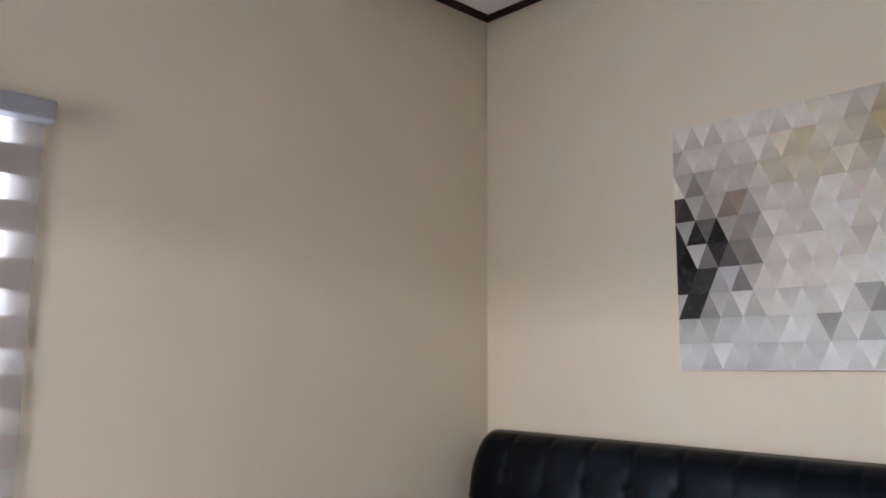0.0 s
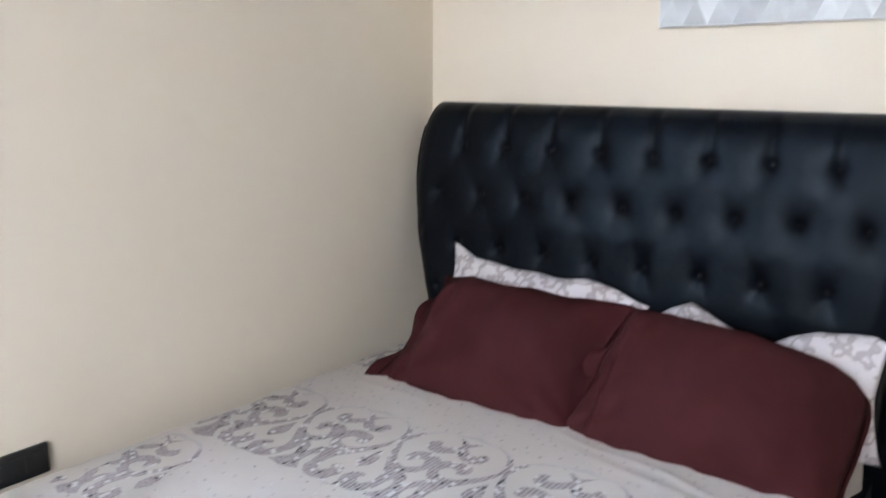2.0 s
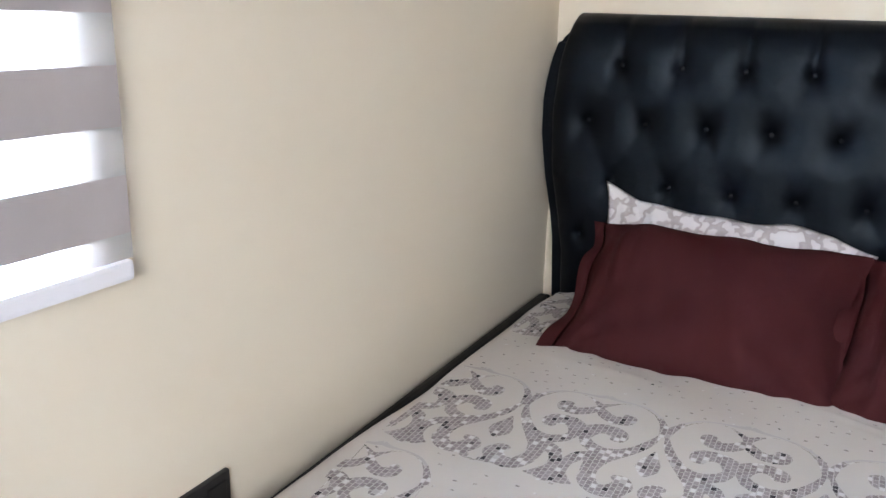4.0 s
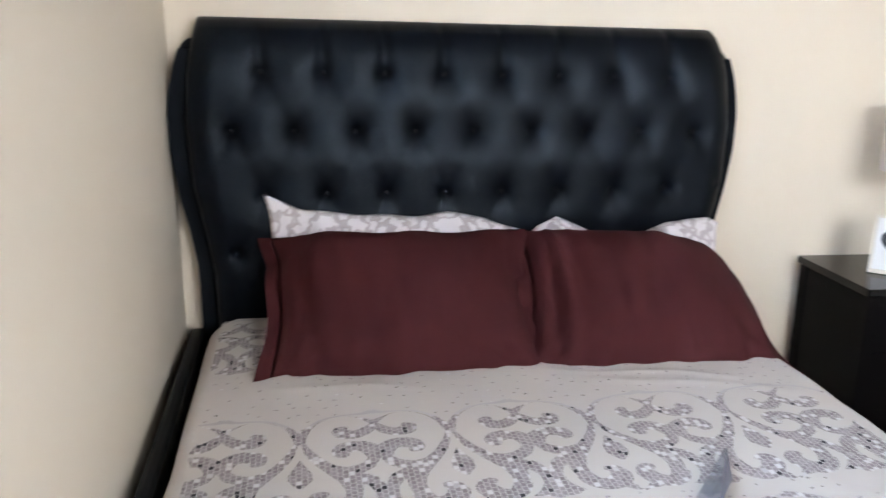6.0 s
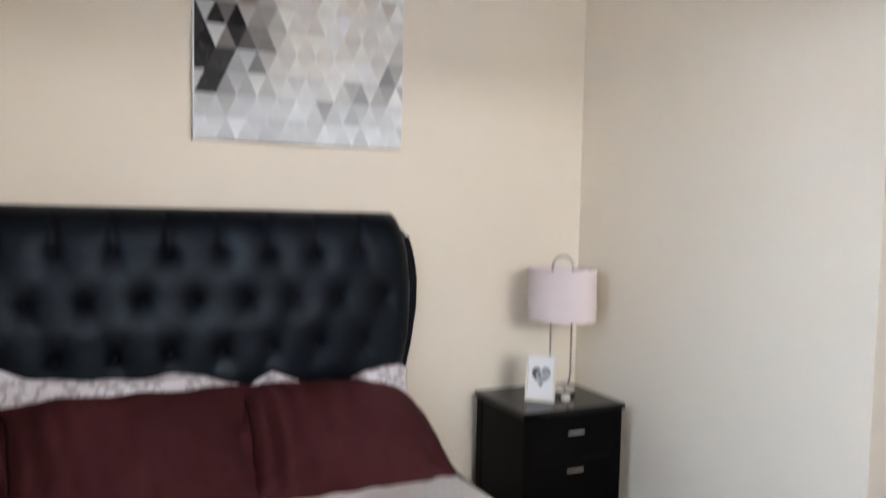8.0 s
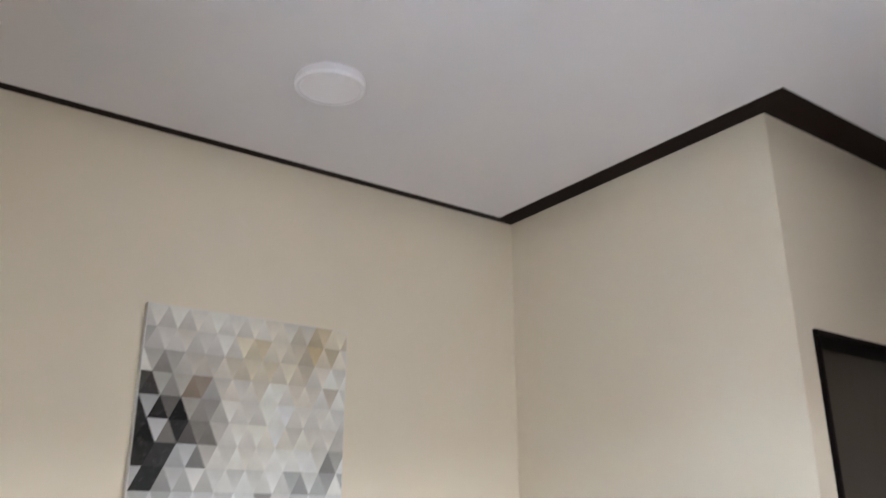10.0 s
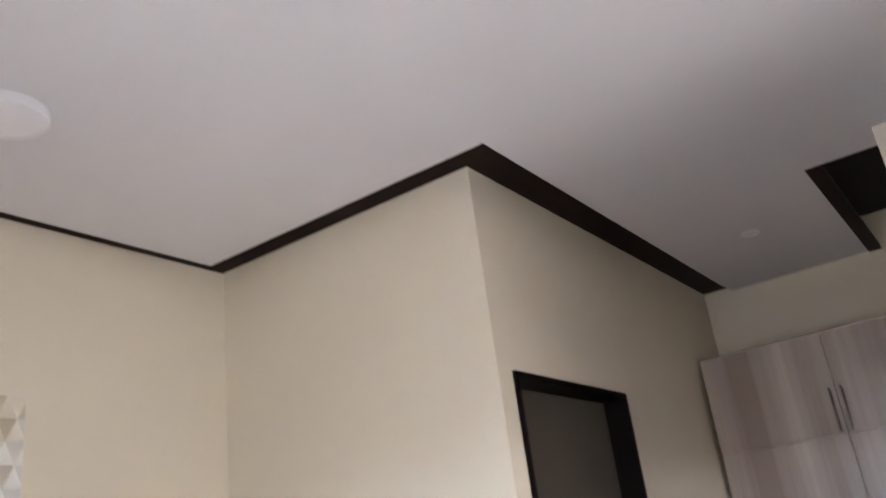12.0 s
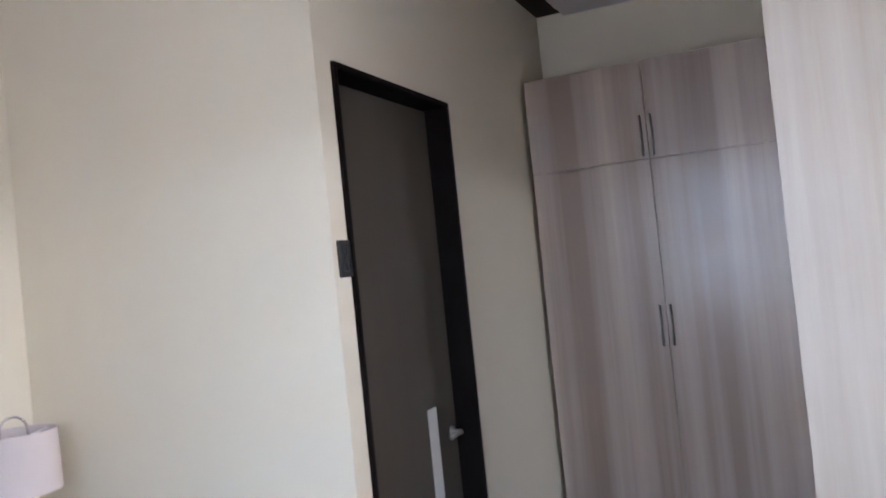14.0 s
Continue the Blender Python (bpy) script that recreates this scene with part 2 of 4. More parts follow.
setting("wall_far", boxes(((XF, YB - T, 0), (XF + T, YD + T, 3.04))), WALL, "cream painted wall above the wardrobe", "wall")
WY0, WY1, WZ0, WZ1 = -2.42, -1.72, 0.96, 2.06
setting("wall_west", boxes(((-T, YB - T, 0), (0, WY0, 3.04)), ((-T, WY1, 0), (0, 0, 3.04)), ((-T, WY0, 0), (0, WY1, WZ0)), ((-T, WY0, WZ1), (0, WY1, 3.04))),
        WALL, "cream painted wall with the blind-covered window", "wall")
BX0, BX1, BZ0, BZ1 = 0.68, 2.14, 0.9, 2.1
# unseen opening added to let light into the passage
PX_0, PX_1, PZ_0, PZ_1 = 3.56, 4.02, 0.9, 2.1
setting("wall_south", boxes(((0, YB - T, 0), (BX0, YB, 3.04)), ((BX1, YB - T, 0), (PX_0, YB, 3.04)), ((PX_1, YB - T, 0), (XF, YB, 3.04)), ((BX0, YB - T, 0), (BX1, YB, BZ0)), ((BX0, YB - T, BZ1), (BX1, YB, 3.04)),
                            ((PX_0, YB - T, 0), (PX_1, YB, PZ_0)), ((PX_0, YB - T, PZ_1), (PX_1, YB, 3.04))),
        WALL, "unseen cream painted wall with a bare window and an added one", "wall")


def window(name, label, a, b, axis):
    """A two-light sliding window in an opening from a to b (along axis, then z)."""
    def p(u, d, z):
        return (u, d, z) if axis == "x" else (d, u, z)
    (u0, z0), (u1, z1), d = a[:2], b[:2], a[2]
    w = tagged(new(name), label, "window", kind="structure")
    f, mid = 0.045, (u0 + u1) / 2
    for q0, q1 in (((u0, z0), (u1, z0 + f)), ((u0, z1 - f), (u1, z1)), ((u0, z0 + f), (u0 + f, z1 - f)), ((u1 - f, z0 + f), (u1, z1 - f)), ((mid - 0.03, z0 + f), (mid + 0.03, z1 - f))):
        part("window_frame", boxes((p(q0[0], d, q0[1]), p(q1[0], d + 0.05, q1[1])), bevel=0.004), WHITE, w)
    for g0, g1 in ((u0 + f, mid - 0.03), (mid + 0.03, u1 - f)):
        pane = part("pane", boxes((p(g0, d + 0.022, z0 + f), p(g1, d + 0.028, z1 - f))), GLASS, w)
        pane.visible_shadow = False
    return w


window("window_1", "white framed sliding window behind the striped blind", (WY0, WZ0, -0.12), (WY1, WZ1), "y")
window("window_2", "white framed sliding window facing the bed", (BX0, BZ0, YB - 0.03), (BX1, BZ1), "x")
# unseen window, added so that light reaches the door wall and wardrobe
window("added_window", "unseen white framed sliding window added to light the passage", (PX_0, PZ_0, YB - 0.03), (PX_1, PZ_1), "x")

# ceiling: a white board that stops short of the walls, below a dark wooden border
HX, HY = 3.50, -2.25
setting("ceiling", boxes(((0.09, YB, ZC), (2.285, -0.090, ZC + 0.02)), ((2.285, YB, ZC), (HX, -1.484, ZC + 0.02)),
                         ((HX, HY, ZC), (4.826, -1.484, ZC + 0.02)), ((4.826, HY, ZC), (XF, -1.49, ZC + 0.012))),
        CEIL, "plain white ceiling board", "ceiling")
setting("trim_ceiling", boxes(((0, YB, ZW), (XW, 0, ZW + 0.02)), ((XW, YB, ZW), (HX, YD, ZW + 0.02)), ((HX, HY, ZW), (XF, YD, ZW + 0.02))),
        DARKWOOD, "dark brown wooden border round the ceiling", "trim")
setting("roof_slab", boxes(((-T, YB - T, 3.05), (XF + T, T, 3.15))), BLACK, "dark slab above the ceiling", "ceiling")
setting("trim_hatch", boxes(((HX, HY - 0.065, ZC - 0.003), (XF, HY - 0.002, ZC + 0.02)), ((HX, YB, ZC + 0.0), (HX + 0.02, HY - 0.067, 3.04))),
        DARKWOOD, "dark brown rim of the recess in the ceiling", "trim")
hatch = part("ring", lathe(bmesh.new(), [(0.034, 0.004), (0.036, -0.005), (0.041, -0.005), (0.044, 0.004)], (4.05, -1.87, ZC), 28), WHITE)
hatch.name = "ceiling_ring"
tagged(hatch, "small white ring set in the ceiling", "ceiling fixture")

lamp = thing("ceiling_light", "round white surface-mounted ceiling light, switched off", "ceiling light", (1.110, -0.688, ZC))
part("housing", lathe(bmesh.new(), [(0.108, 0), (0.110, -0.004), (0.110, -0.024), (0.104, -0.030), (0.096, -0.030), (0.096, -0.026)], n=48), WHITE, lamp, smooth=False)
part("diffuser", lathe(bmesh.new(), [(0.0955, -0.020), (0.0955, -0.0265), (0.090, -0.0285)], n=48), DIFFUSER, lamp, "opal plastic disc")

# ---- door and switch ----
door = tagged(new("door_1"), "closed dark grey-brown door in a near-black wooden frame", "door", kind="structure")
fw_ = 0.022
for a, b in (((DX0, YD - 0.012, FZ), (DX0 + fw_, YD + T, DZ - fw_)), ((DX1 - fw_, YD - 0.012, FZ), (DX1, YD + T, DZ - fw_)), ((DX0, YD - 0.012, DZ - fw_), (DX1, YD + T, DZ))):
    part("door_frame", boxes((a, b), bevel=0.004), FRAMEWOOD, door)
part("door_leaf", boxes(((DX0 + fw_ + 0.002, YD + 0.088, FZ + 0.008), (DX1 - fw_ - 0.002, YD + 0.125, DZ - fw_ - 0.002)), bevel=0.003), DOORSKIN, door)
HXD, HZD = DX1 - fw_ - 0.055, 0.775
hb = lathe(bmesh.new(), [(0.024, 0), (0.024, 0.008), (0.011, 0.010), (0.011, 0.045)], n=20)
bmesh.ops.transform(hb, matrix=pose(HXD, YD + 0.088, HZD, 90, 0, 0), verts=hb.verts[:])
tube(hb, [(HXD, YD + 0.045, HZD), (HXD - 0.05, YD + 0.043, HZD), (HXD - 0.10, YD + 0.047, HZD - 0.002)], 0.009)
# pale upright strip laid on the door leaf, left of the handle
part("pale_strip", boxes(((3.145, YD + 0.0865, 0.50), (3.225, YD + 0.088, 0.902))), PAPER, door, "pale upright strip on the door")
part("door_handle", hb, STEEL, door, "steel lever handle", smooth=True)

sw = thing("light_switch", "black double light switch beside the door frame", "light switch", (2.483, YD, 1.498))
part("plate", boxes(((-0.034, -0.010, -0.057), (0.034, 0, 0.057)), bevel=0.003), BLACKPLASTIC, sw)
for s in (-1, 1):
    part("rocker", boxes(((s * 0.013 - 0.010, -0.014, -0.038), (s * 0.013 + 0.010, -0.009, 0.038)), bevel=0.002), BLACKPLASTIC, sw)
out = thing("wall_outlet", "black double socket plate on the wall beside the bed", "outlet", (0, -1.518, 0.493))
part("plate", boxes(((0, -0.060, -0.035), (0.010, 0.060, 0.035)), bevel=0.003), BLACKPLASTIC, out)
for s in (-1, 1):
    part("socket", boxes(((0.008, s * 0.028 - 0.021, -0.021), (0.0125, s * 0.028 + 0.021, 0.021)), bevel=0.002), BLACKPLASTIC, out)

# ---- blind ----
blind = thing("zebra_blind", "grey and sheer striped roller blind, lowered over the window", "window blind", (0, -2.06, 0.907))
part("valance", boxes(((0.003, -0.43, 1.166), (0.072, 0.447, 1.218)), bevel=0.008), GREYPLASTIC, blind, "grey metal cassette")
zb, band = 1.166, 0
while zb > 0.04:
    h = 0.076 if band % 2 else 0.062
    z0 = max(zb - h, 0.028)
    part("opaque_band" if band % 2 else "sheer_band", boxes(((0.022, -0.405, z0), (0.0235, 0.434, zb))), OPAQUEBAND if band % 2 else SHEER, blind)
    zb, band = z0, band + 1
part("bottom_rail", boxes(((0.014, -0.41, 0.0), (0.032, 0.428, 0.028)), bevel=0.007), WHITE, blind, "white bottom rail")

# ---- wardrobes ----


def bar_handle(parent, x, y, z0, z1, axis):
    """An upright bar on two feet, standing off a door towards axis."""
    d = Vector(axis)
    p0, p1 = Vector((x, y, z0)), Vector((x, y, z1))
    bm = tube(bmesh.new(), [p0 + d * 0.03, p1 + d * 0.03], 0.006)
    for f in (0.18, 0.82):
        q = p0.lerp(p1, f)
        tube(bm, [q, q + d * 0.03], 0.0045, 8)
    part("handle", bm, DARKSTEEL, parent, "dark steel bar handle", smooth=True)


WX, WT = 4.480, 2.378
ward = thing("wardrobe", "tall pinkish-grey wood laminate wardrobe with four doors", "wardrobe", (0, 0, 0))
part("carcass", boxes(((WX + 0.02, -2.572, FZ), (XF - 0.004, -1.36, WT))), LAMINATE, ward)
for y0, y1, s in ((-1.354, -1.966, 1), (-1.970, -2.570, -1)):
    for z0, z1, h0 in ((0.06, 1.880, 0.945), (1.884, WT + 0.002, 1.897)):
        leaf = part("door", boxes(((WX, y1, z0), (WX + 0.019, y0, z1)), bevel=0.0015), LAMINATE, ward)
        yh = (y1 + 0.024) if s == 1 else (y0 - 0.024)
        bar_handle(leaf, WX, yh, h0, h0 + 0.205, (-1, 0, 0))
CX, CY = 2.20, -2.580
clo = thing("closet", "pale wood laminate closet with its side to the bed", "closet", (0, 0, 0))
part("side_panel", boxes(((CX, CY - 0.60, FZ), (CX + 0.02, CY, WT + 0.002)), bevel=0.0015), PALEWOOD, clo, "pale wood side panel")
part("carcass", boxes(((CX + 0.022, CY - 0.60, FZ), (CX + 0.654, CY - 0.022, WT))), LAMINATE, clo)
for z0, z1 in ((0.06, 1.880), (1.884, WT + 0.002)):
    part("door", boxes(((CX + 0.024, CY - 0.020, z0), (CX + 0.654, CY - 0.001, z1)), bevel=0.0015), LAMINATE, clo)

# ---- bed ----
BXC = 0.799                                     # the middle of the bed
PITCH = 0.158
BUTTONS = [(BXC + (k - 4.5) * PITCH, 1.129) for k in range(1, 9)] + [(BXC + (k - 5) * PITCH, 0.981) for k in range(1, 10)] + \
          [(BXC + (k - 4.5) * PITCH, 0.820) for k in range(1, 9)] + [(BXC + (k - 5) * PITCH, 0.668) for k in range(1, 10)]
FRONT = [(0.40, -0.150), (0.67, -0.178), (0.82, -0.178), (0.98, -0.166), (1.10, -0.155)]
HALF = [(0.40, 0.700), (0.60, 0.700), (0.70, 0.714), (0.85, 0.742), (1.00, 0.752), (1.12, 0.743), (1.20, 0.729), (1.255, 0.716), (1.262, 0.712)]
WING = [(0.0, 0.745), (0.62, 0.745), (0.70, 0.757), (0.80, 0.778), (0.92, 0.795), (1.02, 0.796), (1.08, 0.788), (1.14, 0.774), (1.18, 0.759), (1.198, 0.749), (1.2075, 0.736)]


def tuft(x, z):
    """How far the leather stands out between the buttons."""
    near = sorted((x - bx) ** 2 + (z - bz) ** 2 for bx, bz in BUTTONS)[:2]
    d = math.sqrt(near[0])
    puff = 1 - math.exp(-d / 0.030) * 0.72 - math.exp(-(d / 0.011) ** 2) * 0.28
    crease = 0.0
    for bx, bz in BUTTONS:
        if abs(x - bx) > 0.1 or abs(z - bz) > 0.17:
            continue
        for sx in (-1, 1):
            px, pz = sx * PITCH / 2, -0.155
            t = ((x - bx) * px + (z - bz) * pz) / (px * px + pz * pz)
            if 0 <= t <= 1 and bz > 0.7:
                e = math.hypot(x - bx - t * px, z - bz - t * pz)
                crease = max(crease, math.exp(-(e / 0.015) ** 2) * (0.04 + 0.34 * abs(2 * t - 1) ** 1.5))
        if bz > 1.1 and z > bz:
            crease = max(crease, math.exp(-((x - bx) / 0.015) ** 2) * 0.55)
    return 0.033 * puff * (1 - 0.5 * crease)


def front(z):
    """The face of the headboard: nearly flat, rolling back at the top."""
    if z < 1.10:
        return lerp(z, FRONT)
    return -0.070 - 0.085 * math.sqrt(max(0.0, 1 - ((z - 1.10) / 0.162) ** 1.75))


def settle(x, z):
    """The headboard stands a little higher at the wall's side."""
    return z + ((BXC - x) * 0.012) * max(0.0, (z - 0.42) / 0.84)


def cushion(u, v):
    z = 0.42 + (1.262 - 0.42) * (v if v < 0.8 else 0.8 + 0.2 * (1 - (1 - (v - 0.8) / 0.2) ** 1.5))
    hw = lerp(z, HALF)
    x = BXC + hw * (2 * u - 1)
    edge = min(u, 1 - u) * 2 * hw
    roll = 1 - min(1.0, edge / 0.015)
    top = max(0.0, (z - 1.235) / 0.04)
    soft_edge = 1 - min(1.0, edge / 0.075)
    y = front(z) - tuft(x, z) * (1 - roll ** 2) * (1 - 0.5 * top) * (1 - 0.55 * soft_edge ** 2) + 0.045 * roll ** 3 + 0.024 * soft_edge ** 2
    return (x, min(y, -0.035), settle(x, z))


bed = thing("bed", "double bed with a black button-tufted leather sleigh headboard", "bed", (0, 0, 0))
bm = bmesh.new()
g = sheet(bm, 260, 150, cushion)
rim_ = [g[j][0] for j in range(151)] + g[150][1:] + [g[j][-1] for j in range(149, -1, -1)]
back = [bm.verts.new((v.co.x, -0.030, v.co.z)) for v in rim_]
for i in range(len(rim_) - 1):
    bm.faces.new((rim_[i], rim_[i + 1], back[i + 1], back[i]))
cush = part("headboard_cushion", bm, LEATHER, bed, "black tufted leather", smooth=True)
bb = lathe(bmesh.new(), [(0.0095, 0), (0.0095, 0.003), (0.0075, 0.006), (0.004, 0.0078), (0.001, 0.008)], n=12)
bmesh.ops.transform(bb, matrix=pose(0, 0, 0, 90, 0, 0), verts=bb.verts[:])
first = part("button", bb, BUTTON, cush, smooth=True)
for i, (bx, bz) in enumerate(BUTTONS[:25]):
    o = first if i == 0 else new("button", first.data)
    o.parent = cush
    o.location = (bx, front(bz) - 0.001, settle(bx, bz))
bm = bmesh.new()
prof = [(BXC - lerp(z, WING), z) for z in [0.62 + 0.0125 * i for i in range(48)]]
prof = [(BXC - 0.742, FZ)] + prof
ring = prof + [(2 * BXC - x + 0.008, z) for x, z in prof[::-1]]
ring = [(x, settle(x, z)) for x, z in ring]
fr = [bm.verts.new((x, -0.098, z)) for x, z in ring]
bk = [bm.verts.new((x, -0.012, z)) for x, z in ring]
bm.faces.new(fr), bm.faces.new(bk[::-1])
for i in range(len(ring)):
    j = (i + 1) % len(ring)
    bm.faces.new((fr[i], fr[j], bk[j], bk[i]))
bmesh.ops.bevel(bm, geom=[e for e in bm.edges if e.verts[0].co.y < -0.09 and e.verts[1].co.y < -0.09 and max(v.co.z for v in e.verts) > FZ + 0.01], offset=0.026, segments=6, affect="EDGES")
part("headboard_frame", bm, LEATHER, bed, "black leather wings")
# wall-side rail set higher and outward, so its black also gives the gap's shade
for x0, x1, z1 in ((0.028, 0.064, 0.440), (1.44, 1.49, 0.33)):
    part("side_rail", boxes(((x0, -2.02, 0.10), (x1, -0.102, z1)), bevel=0.012), LEATHER, bed)
part("foot_rail", boxes(((0.10, -2.075, 0.10), (1.49, -2.022, 0.36)), bevel=0.012), LEATHER, bed)
for x in (0.13, 1.40):
    for y in (-2.03, -0.20):
        part("leg", boxes(((x, y, FZ), (x + 0.06, y + 0.06, 0.10)), bevel=0.005), BLACKWOOD, bed)
tagged(part("mattress", boxes(((0.152, -2.02, 0.18), (1.438, -0.19, 0.455)), bevel=0.03), WHITECLOTH), "white mattress under the bedspread", "mattress")

X0, X1, Y0, Y1 = 0.090, 1.470, -2.06, -0.185


def right_edge(y):
    """The cloth is drawn in a little towards the foot."""
    f = min(1.0, max(0.0, (-0.65 - y) / 1.0))
    return X1 - 0.045 * f * f * (3 - 2 * f)



FOLDS = (((0.86, -0.655), (1.30, -0.765), 0.007, 0.012), ((0.92, -0.71), (1.40, -0.86), 0.004, 0.016), ((0.30, -1.05), (0.62, -1.30), 0.003, 0.02),
         ((1.15, -1.12), (1.38, -1.42), 0.004, 0.02), ((0.20, -0.66), (0.60, -0.72), 0.003, 0.014))


def relief(x, y):
    """The cloth's unevenness: soft waves, small creases and a few long folds."""
    h = noise.noise((x * 5, y * 4, 0.3)) * 0.005 + noise.noise((x * 3.1 + y * 7, y * 1.7 - x * 2, 4.1)) * 0.004 + noise.noise((x * 14, y * 11, 1.7)) * 0.0018
    for (ax, ay), (bx, by), high, wide in FOLDS:
        dx, dy = bx - ax, by - ay
        t = min(1.0, max(0.0, ((x - ax) * dx + (y - ay) * dy) / (dx * dx + dy * dy)))
        d = math.hypot(x - ax - t * dx, y - ay - t * dy + 0.012 * math.sin(7 * t))
        h += high * math.exp(-(d / wide) ** 2) * math.sin(math.pi * min(1.0, max(0.02, t))) ** 0.5
    return h


def drape(u, v):
    """The bedspread: a crowned top with rounded edges that hangs down at the sides. u across, v towards the head."""
    y = Y0 + (Y1 - Y0) * v
    xr = right_edge(y)
    f = min(1.0, max(0.0, (-0.95 - y) / 0.35))
    xl = X0 + 0.045 * max(0.0, (y - Y1 + 0.10) / 0.10) ** 2.5 - 0.022 * f * f * (3 - 2 * f)
    w, hang, r = (xr - xl), 0.16, 0.035
    flat = w - 2 * r
    arc = math.pi / 2 * r
    s = u * (flat + 2 * arc + 2 * hang) - hang - arc
    if 0 <= s <= flat:
        x, z = xl + r + s, 0.0
    else:
        o = -s if s < 0 else s - flat
        a = min(o / r, math.pi / 2)
        dx, z = r * math.sin(a), r * (math.cos(a) - 1) - max(0.0, o - arc)
        x = xl + r - dx if s < 0 else xr - r + dx
    c = 0.489 + 0.006 * math.sin(math.pi * min(1, max(0, (x - X0) / w)))
    wav = relief(x, y)
    if z < -0.03:
        x += (0.010 * math.sin(y * 17) + 0.006 * math.sin(y * 41)) * min(1, (-z - 0.03) * 8) * (0.5 if x < 0.5 else -1)
        x = max(x, 0.068)
    end = max(0.0, (Y0 + 0.04 - y) / 0.04)
    return (x, y, c + z + wav - 0.05 * end ** 2)


bm = bmesh.new()
sheet(bm, 220, 260, drape)
spread = tagged(part("bedspread", bm, WHITECLOTH, smooth=True), "white bedspread with taupe scroll print, smoothed over the bed", "bedspread")


def level(x, y):
    w = right_edge(y) - X0
    return 0.489 + 0.006 * math.sin(math.pi * min(1, max(0, (x - X0) / w))) + relief(x, y) + 0.0018


def ribbon(bm, pts, widths, lift=0.0):
    """A flat printed stroke on the cloth."""
    pts = [Vector(p) for p in pts]
    prev = None
    for i, p in enumerate(pts):
        xr = right_edge(p.y) - 0.036
        if not (X0 + 0.03 < p.x < xr):
            prev = None
            continue
        d = (pts[min(i + 1, len(pts) - 1)] - pts[max(i - 1, 0)])
        if d.length < 1e-6:
            continue
        d.normalize()
        nrm = Vector((-d.y, d.x))
        w = widths(i / (len(pts) - 1)) / 2
        a, b = p + nrm * w, p - nrm * w
        a.x, b.x = min(max(a.x, X0 + 0.03), xr), min(max(b.x, X0 + 0.03), xr)
        cur = (bm.verts.new((a.x, a.y, level(a.x, a.y) + lift)), bm.verts.new((b.x, b.y, level(b.x, b.y) + lift)))
        if prev:
            bm.faces.new((prev[0], cur[0], cur[1], prev[1]))
        prev = cur


def flat_on(bm, pts, lift):
    """A filled outline laid on the cloth, as a fan round its middle."""
    pts = [(min(max(x, X0 + 0.03), right_edge(y) - 0.036), y) for x, y in pts]
    mx, my = sum(p[0] for p in pts) / len(pts), sum(p[1] for p in pts) / len(pts)
    vs = [bm.verts.new((x, y, level(x, y) + lift)) for x, y in pts]
    c = bm.verts.new((mx, my, level(mx, my) + lift))
    for a, b in zip(vs, vs[1:] + vs[:1]):
        if (a.co - b.co).length > 1e-6:
            bm.faces.new((a, b, c))


DROP = [(-0.97, 0.030), (-0.92, 0.035), (-0.885, 0.10), (-0.85, 0.215), (-0.78, 0.252), (-0.70, 0.262), (-0.60, 0.235), (-0.50, 0.175), (-0.40, 0.112), (-0.30, 0.060), (-0.20, 0.026), (-0.10, 0.010)]
LOBE_TOP = [(0, 0.08), (0.05, 0.175), (0.12, 0.262), (0.20, 0.28), (0.29, 0.257), (0.375, 0.185), (0.43, 0.085), (0.458, -0.02), (0.462, -0.06)]
LOBE_LOW = [(0, -0.19), (0.03, -0.25), (0.06, -0.33), (0.12, -0.40), (0.20, -0.43), (0.28, -0.40), (0.36, -0.30), (0.43, -0.17), (0.462, -0.09)]


def laid(cx, y0, k, turn=0.0):
    """Lays a figure on the cloth: the middle between its cusps, their distance k and its turn in degrees."""
    c, s_ = math.cos(radians(turn)) * k, math.sin(radians(turn)) * k
    return lambda x, y: (cx + c * x - s_ * y, y0 + s_ * x + c * y)


